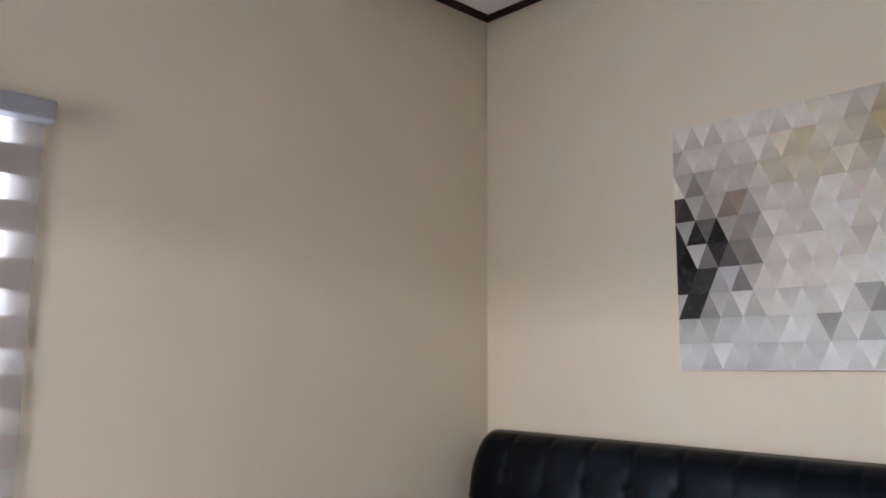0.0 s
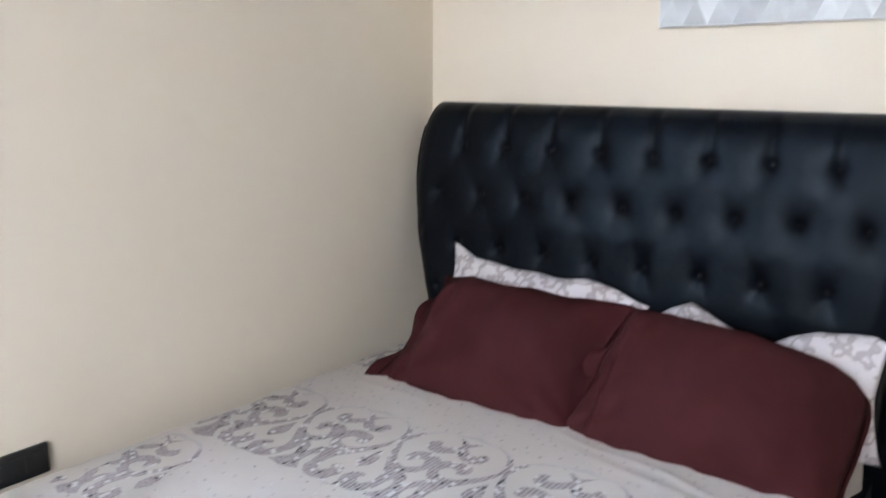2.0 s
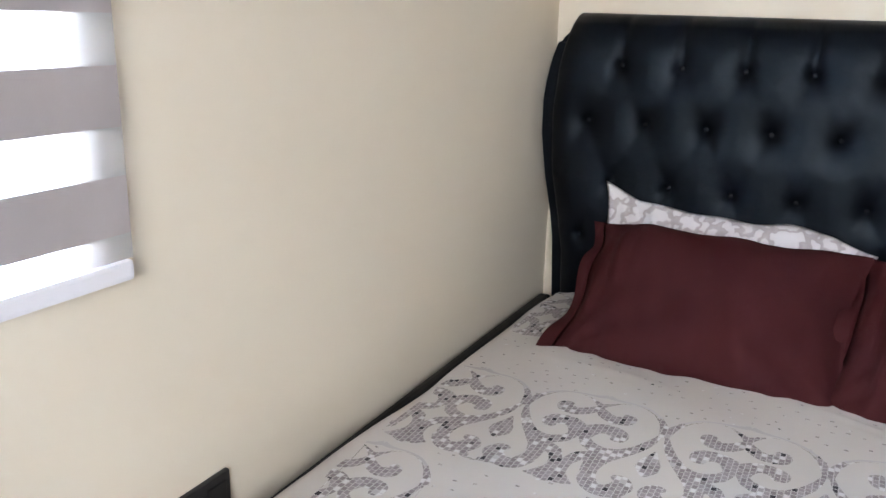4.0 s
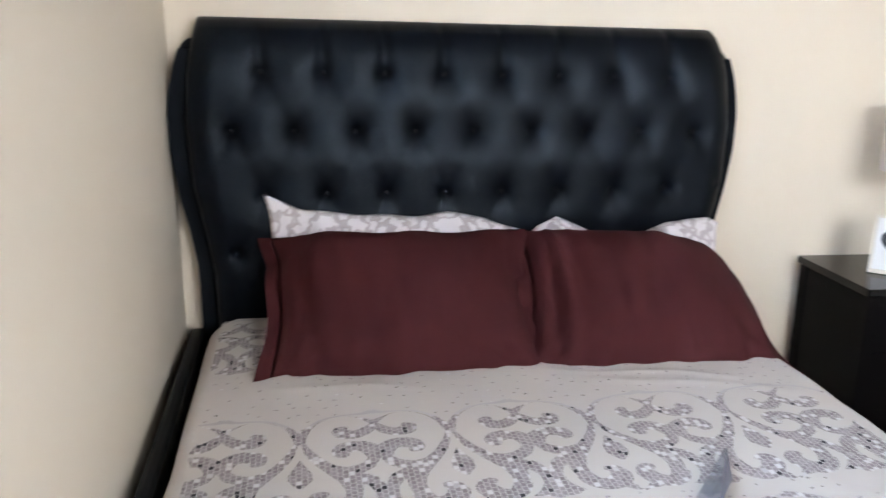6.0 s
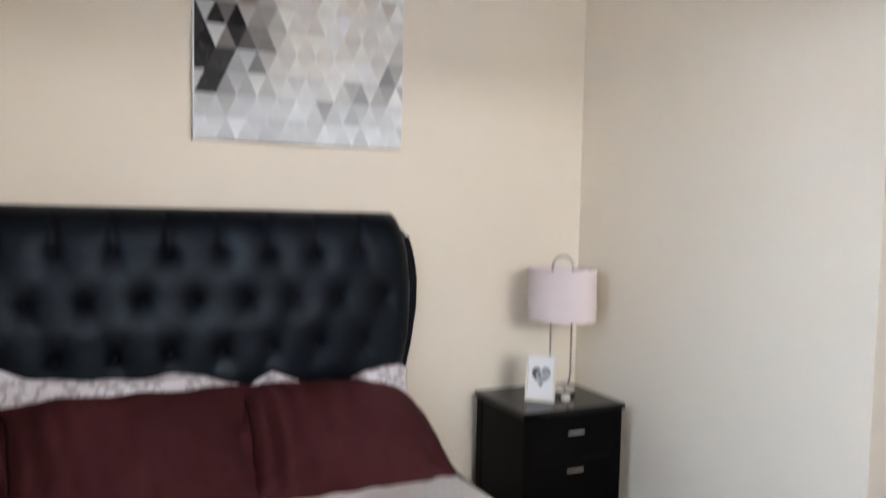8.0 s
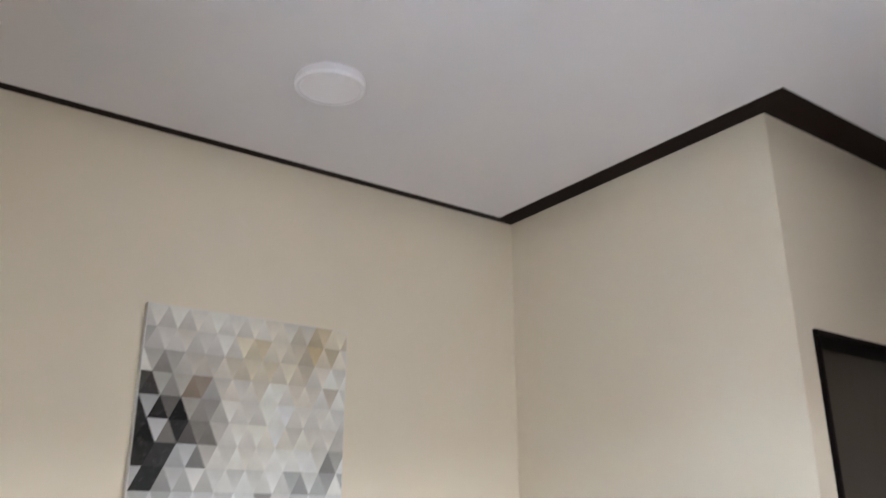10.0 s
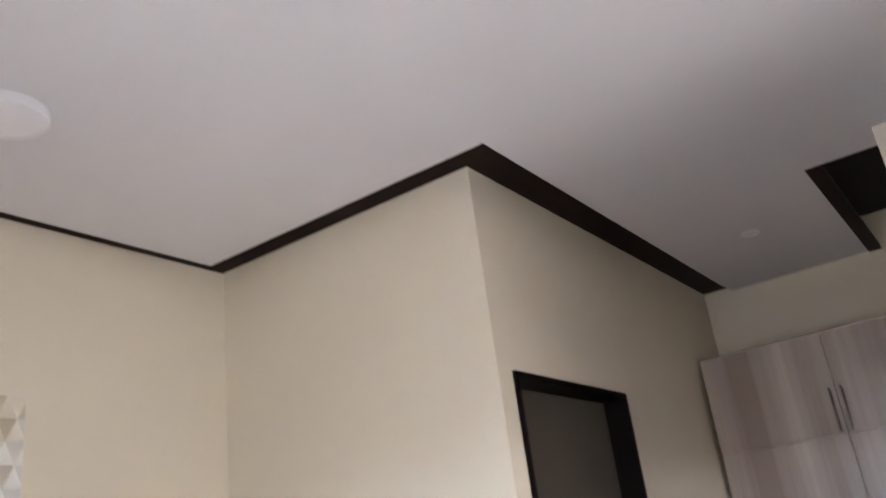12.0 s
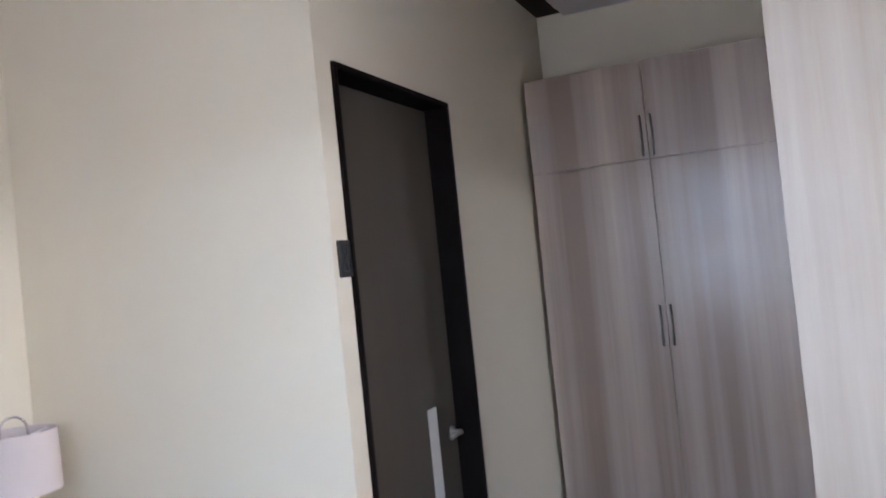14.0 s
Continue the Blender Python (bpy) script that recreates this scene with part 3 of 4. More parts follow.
def figure(at, k):
    """One figure of the print between two cusps, k wide: a taupe ground under a scallop, and on it a pair of white
    lobes with four taupe commas, a white star, and the halves of the white drops that hang from the cusps."""
    base = bmesh.new()

    def on_cloth(p):
        return X0 + 0.03 <= p[0] <= right_edge(p[1]) - 0.036 and Y0 + 0.05 < p[1] < Y1 - 0.02

    def strip(bm, columns, lift):
        """Faces between columns of points that run down the cloth; columns off the cloth are left out."""
        prev = None
        for col in columns:
            col = [at(x, y) for x, y in col]
            if not all(on_cloth(p) for p in col):
                prev = None
                continue
            cur = [bm.verts.new((x, y, level(x, y) + lift)) for x, y in col]
            if prev:
                for p, q, r, t in zip(prev, cur, cur[1:], prev[1:]):
                    bm.faces.new((p, q, r, t))
            prev = cur

    def top(x):
        return lerp(abs(x), [(0, 0.20), (0.06, 0.235), (0.13, 0.275), (0.20, 0.285), (0.29, 0.265), (0.38, 0.195), (0.45, 0.09), (0.50, -0.03)])

    def bottom(x):
        return -0.945 - 0.035 * math.cos(4 * math.pi * x) + 0.008 * math.sin(53 * x)
    strip(base, [[(x, top(x) + (bottom(x) - top(x)) * j / 10) for j in range(11)] for x in [-0.5 + i / 32 for i in range(33)]], -0.0004)

    pieces = []

    def stroke(name, material, pts, widths, lift, sides=(-1, 1)):
        """A stroke along smooth points; widths is a table over its length."""
        fine = []
        for i in range(len(pts) - 1):
            p0, p1, p2, p3 = (Vector(pts[min(max(j, 0), len(pts) - 1)]) for j in (i - 1, i, i + 1, i + 2))
            for j in range(5):
                t = j / 5
                fine.append(0.5 * (2 * p1 + (p2 - p0) * t + (2 * p0 - 5 * p1 + 4 * p2 - p3) * t * t + (3 * p1 - p0 - 3 * p2 + p3) * t ** 3))
        fine.append(Vector(pts[-1]))
        table = [(i / (len(widths) - 1), w) for i, w in enumerate(widths)]
        for s_ in sides:
            bm = bmesh.new()
            ribbon(bm, [at(s_ * p.x, p.y) for p in fine], lambda t: lerp(t, table) * k, lift)
            pieces.append((name, bm, material))
    stroke("scallop_line", PRINT, [(0.502, -0.06), (0.49, 0.02), (0.455, 0.10), (0.42, 0.165)], (0.055, 0.040, 0.032, 0.022), 0.00035)
    stroke("scallop_line", PALEPRINT, [(0.422, 0.163), (0.33, 0.25), (0.22, 0.292), (0.13, 0.302), (0.06, 0.31), (0.0, 0.335)], (0.022, 0.020, 0.016, 0.022, 0.04, 0.06), 0.00035)
    for s_ in (-1, 1):
        bm = bmesh.new()
        strip(bm, [[(s_ * x, lerp(x, LOBE_TOP) + (lerp(x, LOBE_LOW) - lerp(x, LOBE_TOP)) * j / 8) for j in range(9)] for x in [0.462 * i / 24 for i in range(25)]], 0.0003)
        pieces.append(("white_lobe", bm, WHITECLOTH))
        bm = bmesh.new()
        ys = [-0.10 - 0.87 * i / 26 for i in range(27)]
        strip(bm, [[(s_ * (0.5 - lerp(y, DROP) * f), y) for y in ys] for f in (0, 0.25, 0.5, 0.75, 1.0)], 0.0006)
        pieces.append(("white_drop", bm, WHITECLOTH))
    stroke("crescent", WHITECLOTH, [(0.125, -0.645), (0.105, -0.72), (0.115, -0.81), (0.165, -0.90), (0.26, -0.975)], (0.01, 0.06, 0.085, 0.06, 0.012), 0.0004)
    star = []
    for i in range(16):
        r = (1.0, 0.60, 0.50, 0.60)[i % 4]
        star.append(at(0.125 * r * math.cos(i * math.pi / 8), -0.52 + 0.16 * r * math.sin(i * math.pi / 8)))
    if all(on_cloth(p) for p in star):
        bm = bmesh.new()
        flat_on(bm, star, 0.0006)
        pieces.append(("star", bm, WHITECLOTH))
    # taupe commas that curl into the lobes from above and below, and round the foot of each drop
    stroke("comma", PRINT, [(0.0, 0.125), (0.035, 0.055), (0.085, 0.0), (0.15, -0.028), (0.212, -0.002), (0.228, 0.05), (0.188, 0.088)], (0.04, 0.09, 0.105, 0.12, 0.135, 0.11, 0.03), 0.0009)
    stroke("comma", PRINT, [(-0.005, -0.37), (0.03, -0.275), (0.085, -0.205), (0.16, -0.186), (0.226, -0.215), (0.238, -0.268), (0.195, -0.298)], (0.16, 0.14, 0.125, 0.13, 0.14, 0.11, 0.03), 0.0009)
    stroke("comma", PRINT, [(0.165, -0.79), (0.215, -0.865), (0.30, -0.905), (0.38, -0.875), (0.415, -0.805), (0.39, -0.742), (0.335, -0.728)], (0.06, 0.10, 0.125, 0.14, 0.14, 0.11, 0.03), 0.0011)
    stroke("leaf", PRINT, [(0.5, -0.30), (0.5, -0.38), (0.5, -0.46), (0.5, -0.54), (0.5, -0.60), (0.5, -0.64)], (0.008, 0.07, 0.14, 0.15, 0.08, 0.01), 0.0012, (1,))
    return base, pieces


FIGURES = [(laid(x0 + i * 0.2825, y0, 0.2825), 0.2825) for x0, y0 in ((0.176, -0.908), (0.176, -0.300)) for i in range(5)]
FIGURES += [(laid(x0, -1.290, 0.248, turn), 0.248) for x0, turn in ((0.784, -6), (0.160, 6))]
FIGURES += [(laid(1.124, -1.353 - 0.257 * i, 0.257, -90), 0.257) for i in range(3)]
for at_, wide in FIGURES:
    base, pieces = figure(at_, wide)
    if not base.faces:
        base.free()
        for name, bm, material in pieces:
            bm.free()
        continue
    fig = part("printed_figure", base, PRINT, spread, "taupe woven ground")
    for name, bm, material in pieces:
        if bm.faces:
            part(name, bm, material, fig)
        else:
            bm.free()
bm = bmesh.new()
rng = random.Random(4)
for row in range(48):                            # small woven squares in loose rows between the figures
    for col in range(44):
        if rng.random() < 0.42:
            continue
        x, y = X0 + 0.045 + (col + 0.5 * (row % 2) + rng.gauss(0, 0.16)) * 0.0305, -0.50 - (row + rng.gauss(0, 0.16)) * 0.0315
        l = rng.uniform(0.004, 0.0085)
        if Y0 + 0.05 < y:
            ribbon(bm, [(x, y), (x + l, y + rng.gauss(0, 0.001))], lambda t: 0.0045, 0.0002)
tagged(part("woven_fleck", bm, PRINT, spread), "small loose woven dashes", kind="stuff")


# ---- pillows ----
def pillow(label, material, centre, length, height, thick, tilt, yaw=0.0, lean=0.0, seed=0, taper=0.0, flange=0.0, pull=0.0, crest=(), tucks=(), side_line=(), slump=(0.0, 0.0), rim=0.0):
    """A soft filled pillow, its corners drawn out, standing on a long edge and leaning back. flange is the empty end of
    the case, crest the line of its top edge, tucks its folds, side_line the outline of one end, slump how far the ends lie back."""
    bm = bmesh.new()
    nx, ny = 64, 44
    for side in (1, -1):
        def place(u, v, side=side):
            a, b = 2 * u - 1, 2 * v - 1
            c = max(-1.0, a / (1 - flange)) if a < 0 else min(1.0, a / (1 - rim))
            fill = max(0.0, 1 - abs(c) ** 2.6) ** 0.62 * max(0.0, 1 - abs(b) ** 2.2) ** 0.62
            x = a * length / 2 * (1 - 0.085 * (1 - b * b)) * (1 - taper * (b + 1) / 2)
            if side_line and a > 0:
                x = a * length / 2 * (1 - (1 - lerp(b, side_line)) * a * a)
            x += pull * 0.05 * max(0.0, a - 0.5) * max(0.0, -b - 0.4) * 4
            z = b * height / 2 * (1 - 0.05 * (1 - a * a))
            z += (b + 1) / 2 * lerp(a, crest) if crest else 0.0
            n1 = noise.noise((x * 5 + seed, z * 5, side * 2.0)) * 0.019 + noise.noise((x * 14 + seed, z * 9, side)) * 0.011 + noise.noise((x * 30 + seed, z * 12 + x * 9, side)) * 0.004
            r1 = math.hypot(a + 1, (b + 1) * 0.7) 
            r2 = math.hypot(a - 1, (b + 1) * 0.7)
            rad = 0.009 * (math.sin(15 * math.atan2(b + 1.02, a + 1.02)) * math.exp(-r1 * 2.2) + math.sin(13 * math.atan2(b + 1.02, 1.02 - a) + seed) * math.exp(-r2 * 2.2))
            ripple = 0.0100 * math.sin(a * 21 + 3 * noise.noise((a * 3, seed, 0))) * math.exp(-(b + 1) * 3.2)
            lip = 0.028 * math.sin(b * 6 + seed) * max(0.0, -a - 1 + 1.6 * flange) / (1.6 * flange) if flange else 0.0
            rad += 0.012 * math.sin(24 * a + 2.5 * b + seed) * math.exp(-((a + 0.72) / 0.16) ** 2)
            for ta, tw, td, slant in tucks:      # folds that run up the front from the seam
                rad -= td * math.exp(-((a - ta - slant * b - 0.03 * math.sin(3 * b + seed)) / tw) ** 2) * (0.6 + 0.4 * math.cos(2 * b + seed))
                rad += 0.5 * td * math.exp(-((a - ta - slant * b - 1.7 * tw) / tw) ** 2)
            e = min(1.0, fill * 2.0)
            if slump[0] or slump[1]:             # an end that lies back flatter than the middle
                w = slump[1] * a * a if a > 0 else slump[0] * a * a
                up_ = (z + height / 2) * (1 + 0.7 * w)
                z, back_ = up_ * math.cos(w) - height / 2, up_ * math.sin(w)
            else:
                back_ = 0.0
            return (x + noise.noise((z * 9, seed, 3)) * 0.007, back_ - side * (thick / 2 * fill + (n1 + rad) * e) + noise.noise((x * 8, z * 8, seed + 7)) * 0.006 + ripple + lip, z + noise.noise((x * 9, seed, 9)) * 0.010)
        sheet(bm, nx, ny, place)
    bmesh.ops.remove_doubles(bm, verts=bm.verts[:], dist=0.0010)
    ob = tagged(part("pillow", bm, material, smooth=True), label, "pillow", "pillows on the bed")
    ob.matrix_world = Matrix.Translation(centre) @ Matrix.Rotation(radians(yaw), 4, "Z") @ Matrix.Rotation(radians(tilt), 4, "X") @ Matrix.Rotation(radians(lean), 4, "Y")
    return ob


BACK = "white pillow with a grey print behind a maroon one"
FORE = "plain maroon cotton pillow leaning on a printed one"
pillow(BACK, FLORAL, (0.576, -0.262, 0.628), 0.695, 0.33, 0.09, -16, 0, 1.0, 1, 0.02, crest=[(-1, 0.040), (-0.88, 0.022), (-0.72, 0.002), (-0.2, -0.012), (0.4, -0.006), (0.7, -0.022), (1, -0.060)])
pillow(BACK, FLORAL, (1.222, -0.258, 0.596), 0.600, 0.32, 0.09, -16, 0, -1.0, 2, 0.04, crest=[(-1, -0.05), (-0.85, -0.015), (-0.66, 0.006), (-0.37, -0.028), (0, -0.075), (0.22, -0.040), (0.45, -0.020), (0.7, -0.014), (0.9, -0.018), (1, -0.035)])
pillow(FORE, MAROON, (0.562, -0.477, 0.606), 0.690, 0.42, 0.20, -47, 0, 0.8, 3, 0.01, 0.12, 0.2, tucks=((-0.74, 0.040, 0.010, 0.10), (-0.52, 0.06, 0.006, -0.10), (0.90, 0.05, 0.022, -0.02)), slump=(0.16, 0.0), rim=0.06)
pillow(FORE, MAROON, (1.160, -0.501, 0.590), 0.725, 0.42, 0.20, -47, -3, 1.6, 4, 0.12, 0.13, 0.25, crest=[(-1, -0.012), (-0.85, 0.006), (-0.5, 0.014), (0, 0.006), (0.4, -0.014), (0.7, -0.032), (0.88, -0.052), (1, -0.078)], tucks=((-0.70, 0.03, 0.026, -0.05), (-0.85, 0.035, 0.020, 0.03), (0.80, 0.05, 0.010, 0.12)), side_line=((-1, 1.03), (-0.85, 0.96), (-0.6, 0.925), (0, 0.925), (0.45, 0.92), (0.75, 0.90), (0.92, 0.87), (1, 0.82)), slump=(0.0, 0.32), rim=0.04)

# ---- nightstand and what stands on it ----
NX0, NX1, NY0, NY1, NZ = 1.874, 2.314, -0.410, -0.035, 0.561
ns = thing("nightstand", "glossy black two-drawer nightstand beside the bed", "nightstand", (0, 0, 0))
part("top", boxes(((NX0, NY0, NZ - 0.022), (NX1, NY1, NZ)), bevel=0.003), GLOSSBLACK, ns, "glossy black top")
part("side_panel", boxes(((NX0 + 0.012, NY0 + 0.03, 0.105), (NX0 + 0.030, NY1 - 0.01, NZ - 0.022))), BLACKWOOD, ns)
part("side_panel", boxes(((NX1 - 0.030, NY0 + 0.03, 0.105), (NX1 - 0.012, NY1 - 0.01, NZ - 0.022))), BLACKWOOD, ns)
part("back_panel", boxes(((NX0 + 0.030, NY1 - 0.022, 0.105), (NX1 - 0.030, NY1 - 0.01, NZ - 0.022))), BLACKWOOD, ns)
part("bottom_panel", boxes(((NX0 + 0.030, NY0 + 0.03, 0.105), (NX1 - 0.030, NY1 - 0.022, 0.123))), BLACKWOOD, ns)
part("apron", boxes(((NX0 + 0.042, NY0 + 0.018, 0.112), (NX1 - 0.042, NY0 + 0.034, 0.1985))), BLACKWOOD, ns)
for z0, z1, hz in ((0.3685, 0.5355, 0.476), (0.2000, 0.3665, 0.336)):
    dr = part("drawer", boxes(((NX0 + 0.042, NY0 + 0.012, z0), (NX1 - 0.042, NY0 + 0.034, z1)), bevel=0.003), BLACKWOOD, ns)
    bm = boxes(((2.055, NY0 - 0.008, hz - 0.006), (2.128, NY0 - 0.002, hz + 0.003)), bevel=0.002)
    for x in (2.064, 2.113):
        box(bm, (x, NY0 - 0.003, hz - 0.005), (x + 0.006, NY0 + 0.013, hz + 0.003))
    part("handle", bm, CHROME, dr, "bright chrome pull")
for x, xs in ((NX0 + 0.008, 1), (NX1 - 0.008, -1)):
    for y, ys in ((NY0 + 0.010, 1), (NY1 - 0.008, -1)):
        bm = bmesh.new()
        q = []
        for z, w in ((NZ - 0.022, 0.034), (0.13, 0.034), (FZ, 0.026)):
            q.append([bm.verts.new((x + xs * w * i, y + ys * w * j, z)) for i, j in ((0, 0), (1, 0), (1, 1), (0, 1))])
        for a, b in zip(q, q[1:]):
            for i in range(4):
                bm.faces.new((a[i], a[(i + 1) % 4], b[(i + 1) % 4], b[i]))
        bm.faces.new(q[0]), bm.faces.new(q[-1])
        part("leg", bm, BLACKWOOD, ns)

ns.matrix_world = Matrix.Translation((NX0, NY0, 0)) @ Matrix.Rotation(radians(-4), 4, "Z") @ Matrix.Translation((-NX0, -NY0, 0))

LX, LY = 2.179, -0.212
tl = thing("table_lamp", "chrome table lamp with a pale pink drum shade, switched off", "table lamp", (LX, LY, NZ))
part("base", lathe(bmesh.new(), [(0.060, 0), (0.062, 0.003), (0.062, 0.018), (0.058, 0.022), (0.02, 0.0225)], n=40), CHROME, tl, "round brushed metal base")
arc = [(-0.040, 0, 0.02)] + [(-0.040, 0, 0.02 + 0.475 * i / 6) for i in range(1, 7)] + \
      [(-0.040 * math.cos(math.pi * i / 14), 0, 0.495 + 0.042 * math.sin(math.pi * i / 14)) for i in range(1, 14)] + [(0.040, 0, 0.495 - 0.405 * i / 6) for i in range(0, 7)] + [(0.040 - 0.035 * (1 - math.cos(i * math.pi / 12)), 0, 0.09 - 0.068 * math.sin(i * math.pi / 12)) for i in range(1, 7)]
bm = tube(bmesh.new(), arc, 0.0045, 10)
bmesh.ops.transform(bm, matrix=Matrix.Rotation(radians(-38), 4, "Z"), verts=bm.verts[:])
part("stem", bm, CHROME, tl, "bent chrome rod", smooth=True)
sh = part("shade", lathe(bmesh.new(), [(0.131, 0.292), (0.133, 0.292), (0.130, 0.488), (0.128, 0.488), (0.1315, 0.294)], n=64), SHADE, tl, "pale pink fabric drum")
bm = bmesh.new()
for a in range(3):
    tube(bm, [(0.02 * math.cos(a * 2.094), 0.02 * math.sin(a * 2.094), 0.46), (0.129 * math.cos(a * 2.094), 0.129 * math.sin(a * 2.094), 0.477)], 0.002, 6)
lathe(bm, [(0.018, 0.38), (0.018, 0.468), (0.01, 0.470)], n=16)
part("socket", bm, WHITE, tl)

fr_ = thing("picture_frame", "small cream frame with a black heart print", "picture frame", (2.032, -0.283, NZ))
fr_.rotation_euler = (radians(-11), 0, radians(-46))
FW, FH = 0.112, 0.172
for a, b in (((-FW / 2, -0.008, 0), (FW / 2, 0.010, 0.012)), ((-FW / 2, -0.008, FH - 0.008), (FW / 2, 0.010, FH)), ((-FW / 2, -0.008, 0.012), (-FW / 2 + 0.008, 0.010, FH - 0.008)), ((FW / 2 - 0.008, -0.008, 0.012), (FW / 2, 0.010, FH - 0.008))):
    part("frame_bar", boxes((a, b), bevel=0.002), CREAM, fr_)
part("backing", boxes(((-FW / 2 + 0.008, 0.004, 0.012), (FW / 2 - 0.008, 0.009, FH - 0.008))), PAPER, fr_, "white card")
bm = bmesh.new()
hv = []
for i in range(40):
    t = 2 * math.pi * i / 40
    hv.append(bm.verts.new((0.0026 * 16 * math.sin(t) ** 3 * 0.85, 0.0025, 0.095 + 0.0026 * (13 * math.cos(t) - 5 * math.cos(2 * t) - 2 * math.cos(3 * t) - math.cos(4 * t)))))
bm.faces.new(hv)
heart = part("heart", bm, INK, fr_, "black heart with pale lettering")
for word, lx, lz in (("c'est", 0.004, 0.094), ("tout", 0.006, 0.072)):
    font = bpy.data.curves.new("lettering", "FONT")
    font.body, font.size, font.align_x, font.shear, font.extrude, font.offset = word, 0.027, "CENTER", 0.25, 0.0003, 0.0006
    font.materials.append(PAPER)
    words = new("lettering", font)
    words.parent = heart
    words.location, words.rotation_euler = (lx, 0.0018, lz), (radians(90), 0, 0)
part("stand", boxes(((-0.02, 0.010, 0.0), (0.02, 0.050, 0.004)), ((-0.02, 0.011, 0.004), (0.02, 0.014, 0.12))), CREAM, fr_)
sb = tagged(part("small_box", boxes(((2.120, -0.320, NZ), (2.148, -0.300, NZ + 0.018)), bevel=0.004), CREAM), "small cream box beside the lamp", "box")

# ---- painting ----
PX0, PX1, PZ0, PZ1 = 0.820, 1.566, 1.484, 2.230
art = thing("canvas_picture", "square canvas of grey, beige and black triangles", "painting", (0, 0, 0))
part("canvas", boxes(((PX0, -0.030, PZ0), (PX1, -0.002, PZ1)), bevel=0.003), PAPER, art)
ART = Mat("printed_canvas", (0.5, 0.5, 0.5), 0.6, Specular_IOR_Level=0.12)
_c = ART.node("ShaderNodeAttribute", 0, attribute="tone")
_n = ART.noise(13, 6, 0.7)
_w = ART.noise(34, 5, 0.75)
_c = ART.mix(ART.ramp(_w, [(0.54, (0, 0, 0)), (0.70, (0.10, 0.10, 0.10))]), _c, (0.46, 0.43, 0.40))
ART.colour(ART.mix(0.5, _c, ART.ramp(_n, [(0.34, (0.80, 0.785, 0.775)), (0.56, (1.0, 1.0, 1.0))]), "MULTIPLY"))
ART.bump(ART.noise(700, 2), 0.1, 0.0005)
rng = random.Random(23)
bm = bmesh.new()
tone = bm.loops.layers.float_color.new("tone")
ROWS, TB = 10, 0.068
rh = (PZ1 - PZ0 - 0.006) / ROWS
# washes of colour over the canvas: middle, spread and colour
WASHES = (((0.20, 0.44), (0.16, 0.15), (0.085, 0.062, 0.056), 1.15), ((0.28, 0.68), (0.11, 0.10), (0.23, 0.155, 0.10), 0.9), ((0.00, 0.44), (0.21, 0.20), (0.006, 0.005, 0.005), 2.6),
          ((0.04, 0.72), (0.07, 0.16), (0.10, 0.085, 0.08), 0.75), ((0.15, 0.88), (0.13, 0.07), (0.46, 0.43, 0.43), 0.7), ((0.56, 0.82), (0.12, 0.12), (0.60, 0.46, 0.24), 0.75),
          ((0.83, 0.90), (0.13, 0.08), (0.50, 0.37, 0.18), 0.9), ((0.80, 0.74), (0.10, 0.08), (0.46, 0.34, 0.20), 0.75), ((0.62, 0.45), (0.16, 0.10), (0.76, 0.71, 0.60), 0.6),
          ((0.73, 0.17), (0.11, 0.05), (0.24, 0.225, 0.22), 0.95), ((0.90, 0.27), (0.09, 0.05), (0.07, 0.064, 0.064), 0.8), ((1.00, 0.42), (0.04, 0.09), (0.04, 0.04, 0.042), 0.75),
          ((0.93, 0.62), (0.08, 0.10), (0.50, 0.51, 0.51), 0.5), ((0.47, 0.62), (0.05, 0.05), (0.33, 0.31, 0.31), 0.45), ((0.24, 0.08), (0.16, 0.06), (0.42, 0.43, 0.45), 0.5))


def wash(xc, zc):
    """The picture's colour at a place on the canvas, cool below and warm above."""
    f = min(1.0, max(0.0, (0.40 - zc) / 0.25))
    col = [a + (b - a) * f for a, b in zip((0.86, 0.825, 0.76), (0.70, 0.725, 0.715))]
    for (mx, mz), (sx, sz), c, strength in WASHES:
        q = min(1.0, strength * math.exp(-((xc - mx) / sx) ** 2 - ((zc - mz) / sz) ** 2))
        col = [a + (b - a) * q for a, b in zip(col, c)]
    return col


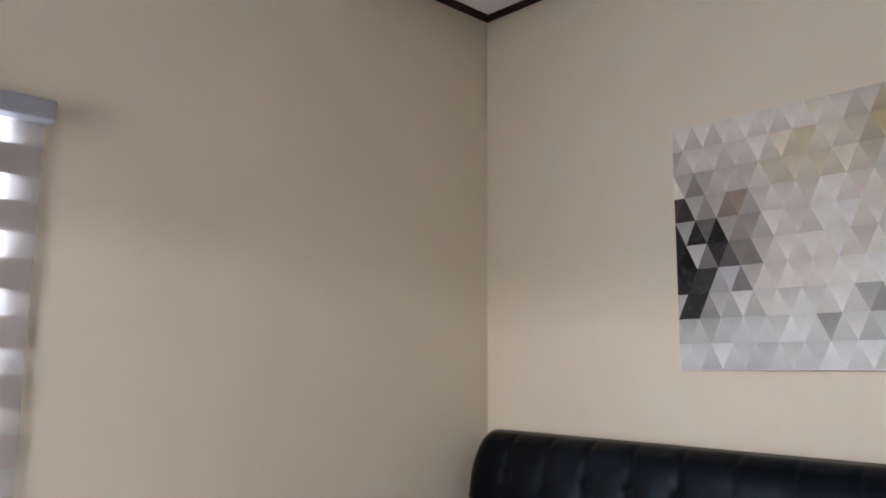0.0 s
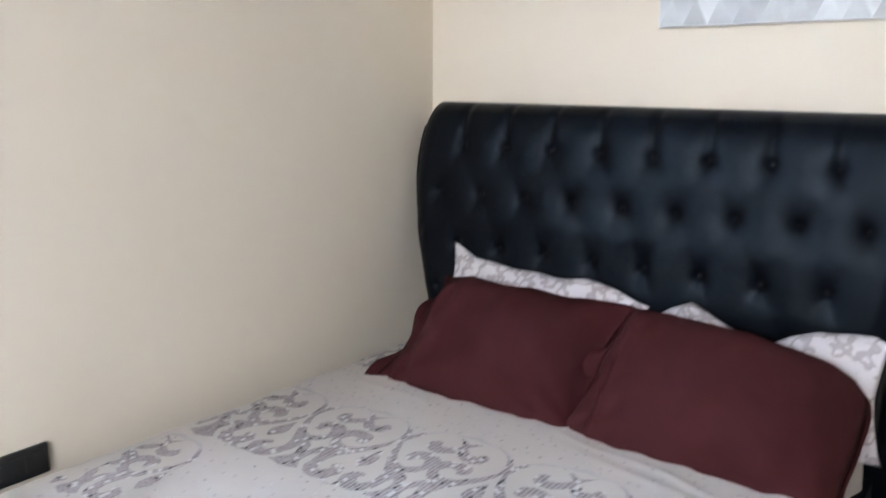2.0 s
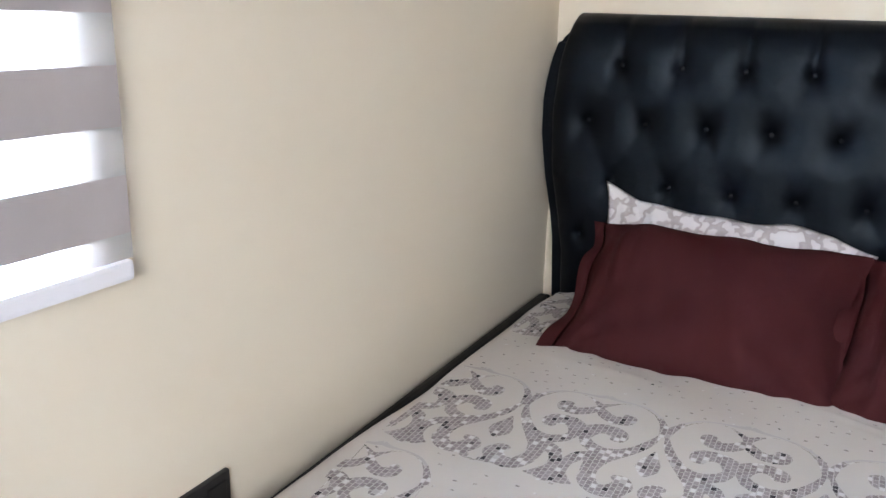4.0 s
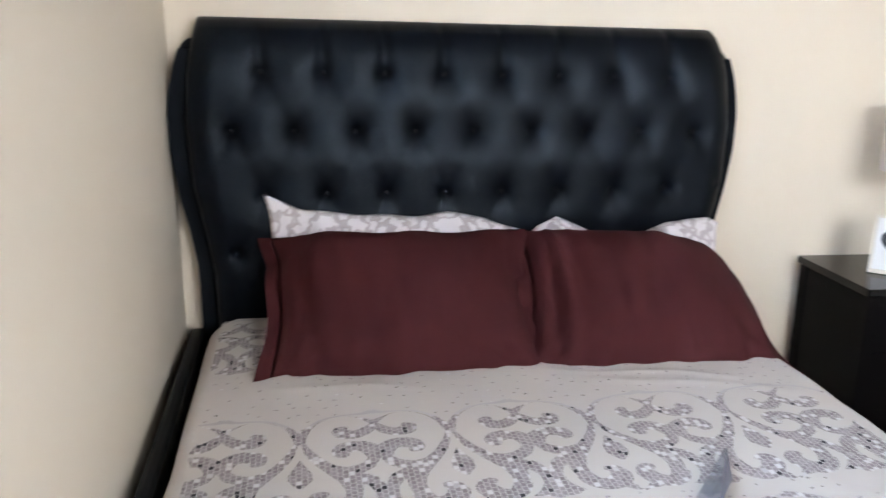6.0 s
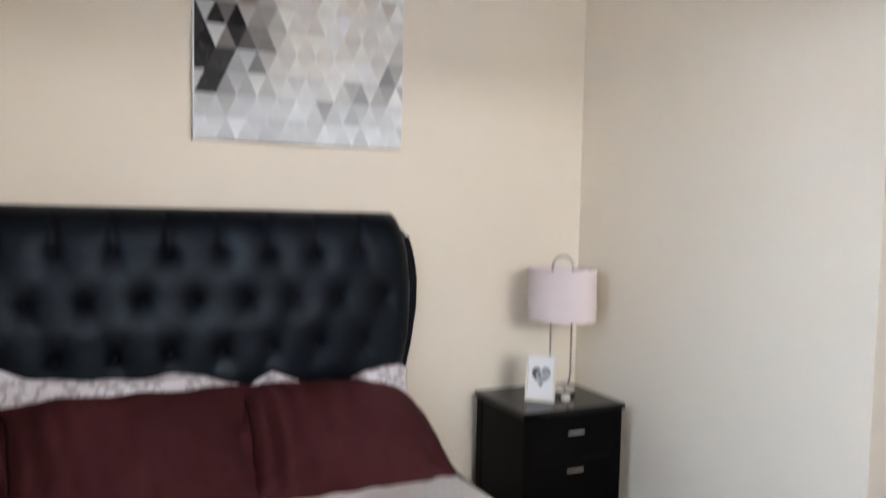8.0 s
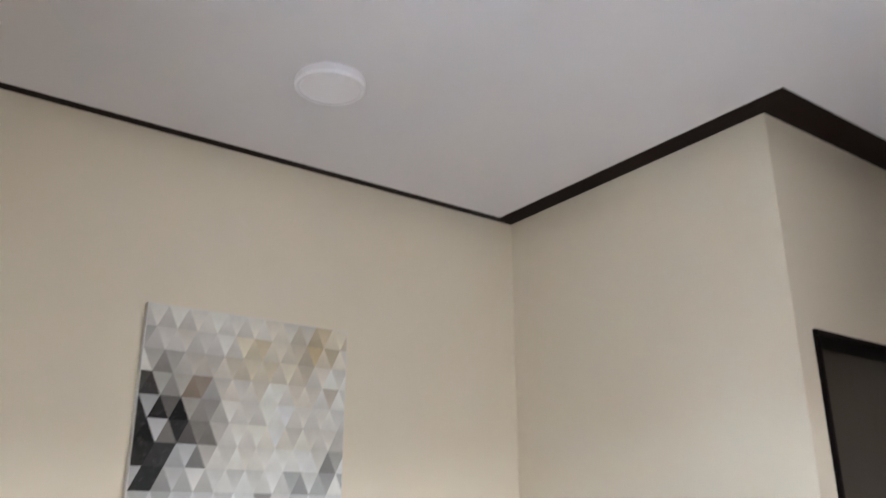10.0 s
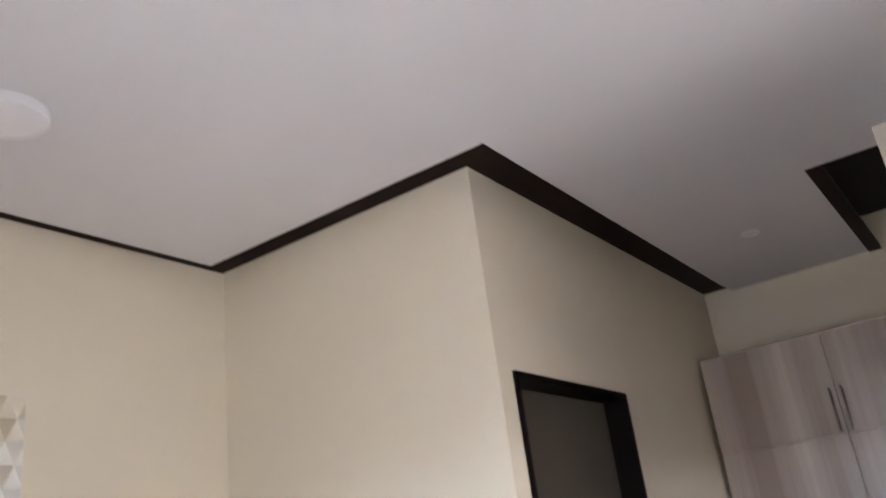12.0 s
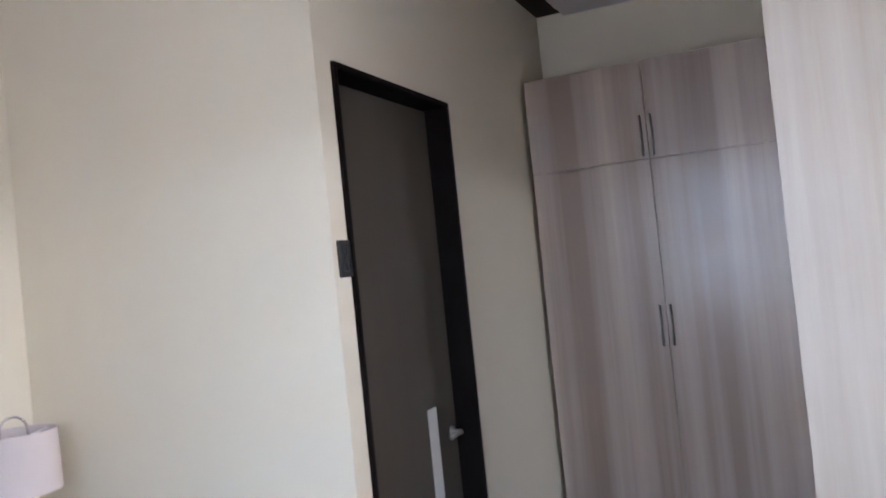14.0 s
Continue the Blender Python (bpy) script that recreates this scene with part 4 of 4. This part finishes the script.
for r in range(ROWS):
    z0 = PZ0 + 0.003 + r * rh
    n = int((PX1 - PX0) / (TB / 2)) + 2
    for i in range(-1, n):
        xa = PX0 + 0.003 + (i - (r % 2)) * TB / 2
        up = i % 2 == 0
        tri = [(xa, z0), (xa + TB, z0), (xa + TB / 2, z0 + rh)] if up else [(xa, z0 + rh), (xa + TB / 2, z0), (xa + TB, z0 + rh)]
        lo, hi = PX0 + 0.003, PX1 - 0.003
        poly = []
        for (ax, az), (bx_, bz_) in zip(tri, tri[1:] + tri[:1]):     # keep the triangle inside the canvas
            if lo <= ax <= hi:
                poly.append((ax, az))
            for lim in sorted((lo, hi), key=lambda q: abs(q - ax)):
                if (ax - lim) * (bx_ - lim) < 0:
                    f = (lim - ax) / (bx_ - ax)
                    poly.append((lim, az + f * (bz_ - az)))
        if len(poly) < 3:
            continue
        xc = (sum(p[0] for p in poly) / len(poly) - PX0) / (PX1 - PX0)
        zc = (sum(p[1] for p in poly) / len(poly) - PZ0) / (PZ1 - PZ0)
        col = wash(xc + rng.gauss(0, 0.055), zc + rng.gauss(0, 0.035))
        pale = rng.random()
        lift = rng.uniform(0.25, 0.75) if sum(col) < 0.9 and pale > 0.76 else rng.uniform(0.0, 0.05)
        gain = rng.uniform(0.78, 1.14)
        col = [min(0.84, c * gain + lift * (0.75 - c)) for c in col]
        f = bm.faces.new([bm.verts.new((x, -0.0312, z)) for x, z in poly])
        for l in f.loops:                                            # each triangle is brushed a little darker towards its base
            drift = 0.90 if (l.vert.co.z < z0 + 0.01) == up else 1.08
            l[tone] = (*[min(0.86, c * drift) for c in col], 1)
part("print", bm, ART.m, art, "triangle mosaic print")

# ---- the clear packet on the bed ----
bm = bmesh.new()
outline = ((1.082, -1.071), (0.900, -1.278), (0.848, -1.395), (1.012, -1.212))
low = [bm.verts.new((x, y, 0.4935)) for x, y in outline]
high = [bm.verts.new((x + 0.006, y - 0.004, 0.4945 + h)) for (x, y), h in zip(outline, (0.006, 0.012, 0.008, 0.030))]
bm.faces.new(low[::-1]), bm.faces.new(high)
for i in range(4):
    bm.faces.new((low[i], low[(i + 1) % 4], high[(i + 1) % 4], high[i]))
bmesh.ops.bevel(bm, geom=bm.edges[:], offset=0.0015, segments=2, affect="EDGES")
tagged(part("plastic_packet", bm, FILM), "slim smoky clear plastic packet lying on the bedspread", "plastic packet")

# ---- floor planks ----
ground = setting("floor", boxes(((-T, YB - T, -0.10), (XF + T, T, FZ - 0.012))), BLACK, "reddish-brown glossy wooden plank floor", "floor")
pw, pl = 0.125, 1.22
plank_mesh = {}
rng = random.Random(2)
x = 0.0
while x < XF:
    w = min(pw, XF - x) - 0.0015
    y = YB + rng.uniform(-0.9, 0)
    while y < 0:
        a, b = max(y, YB), min(y + pl, 0)
        if b - a > 0.03 and not (x > XW - 0.02 and a > YD + 0.2):
            key = (round(w, 3), round(b - a, 2))
            if key not in plank_mesh:
                o = part("plank", boxes(((0, 0, -0.012), (w, b - a - 0.0015, 0)), bevel=0.0012), FLOORWOOD, ground)
                plank_mesh[key] = o.data
            else:
                o = new("plank", plank_mesh[key])
                o.parent = ground
            o.location = (x, a, FZ)
        y += pl
    x += pw
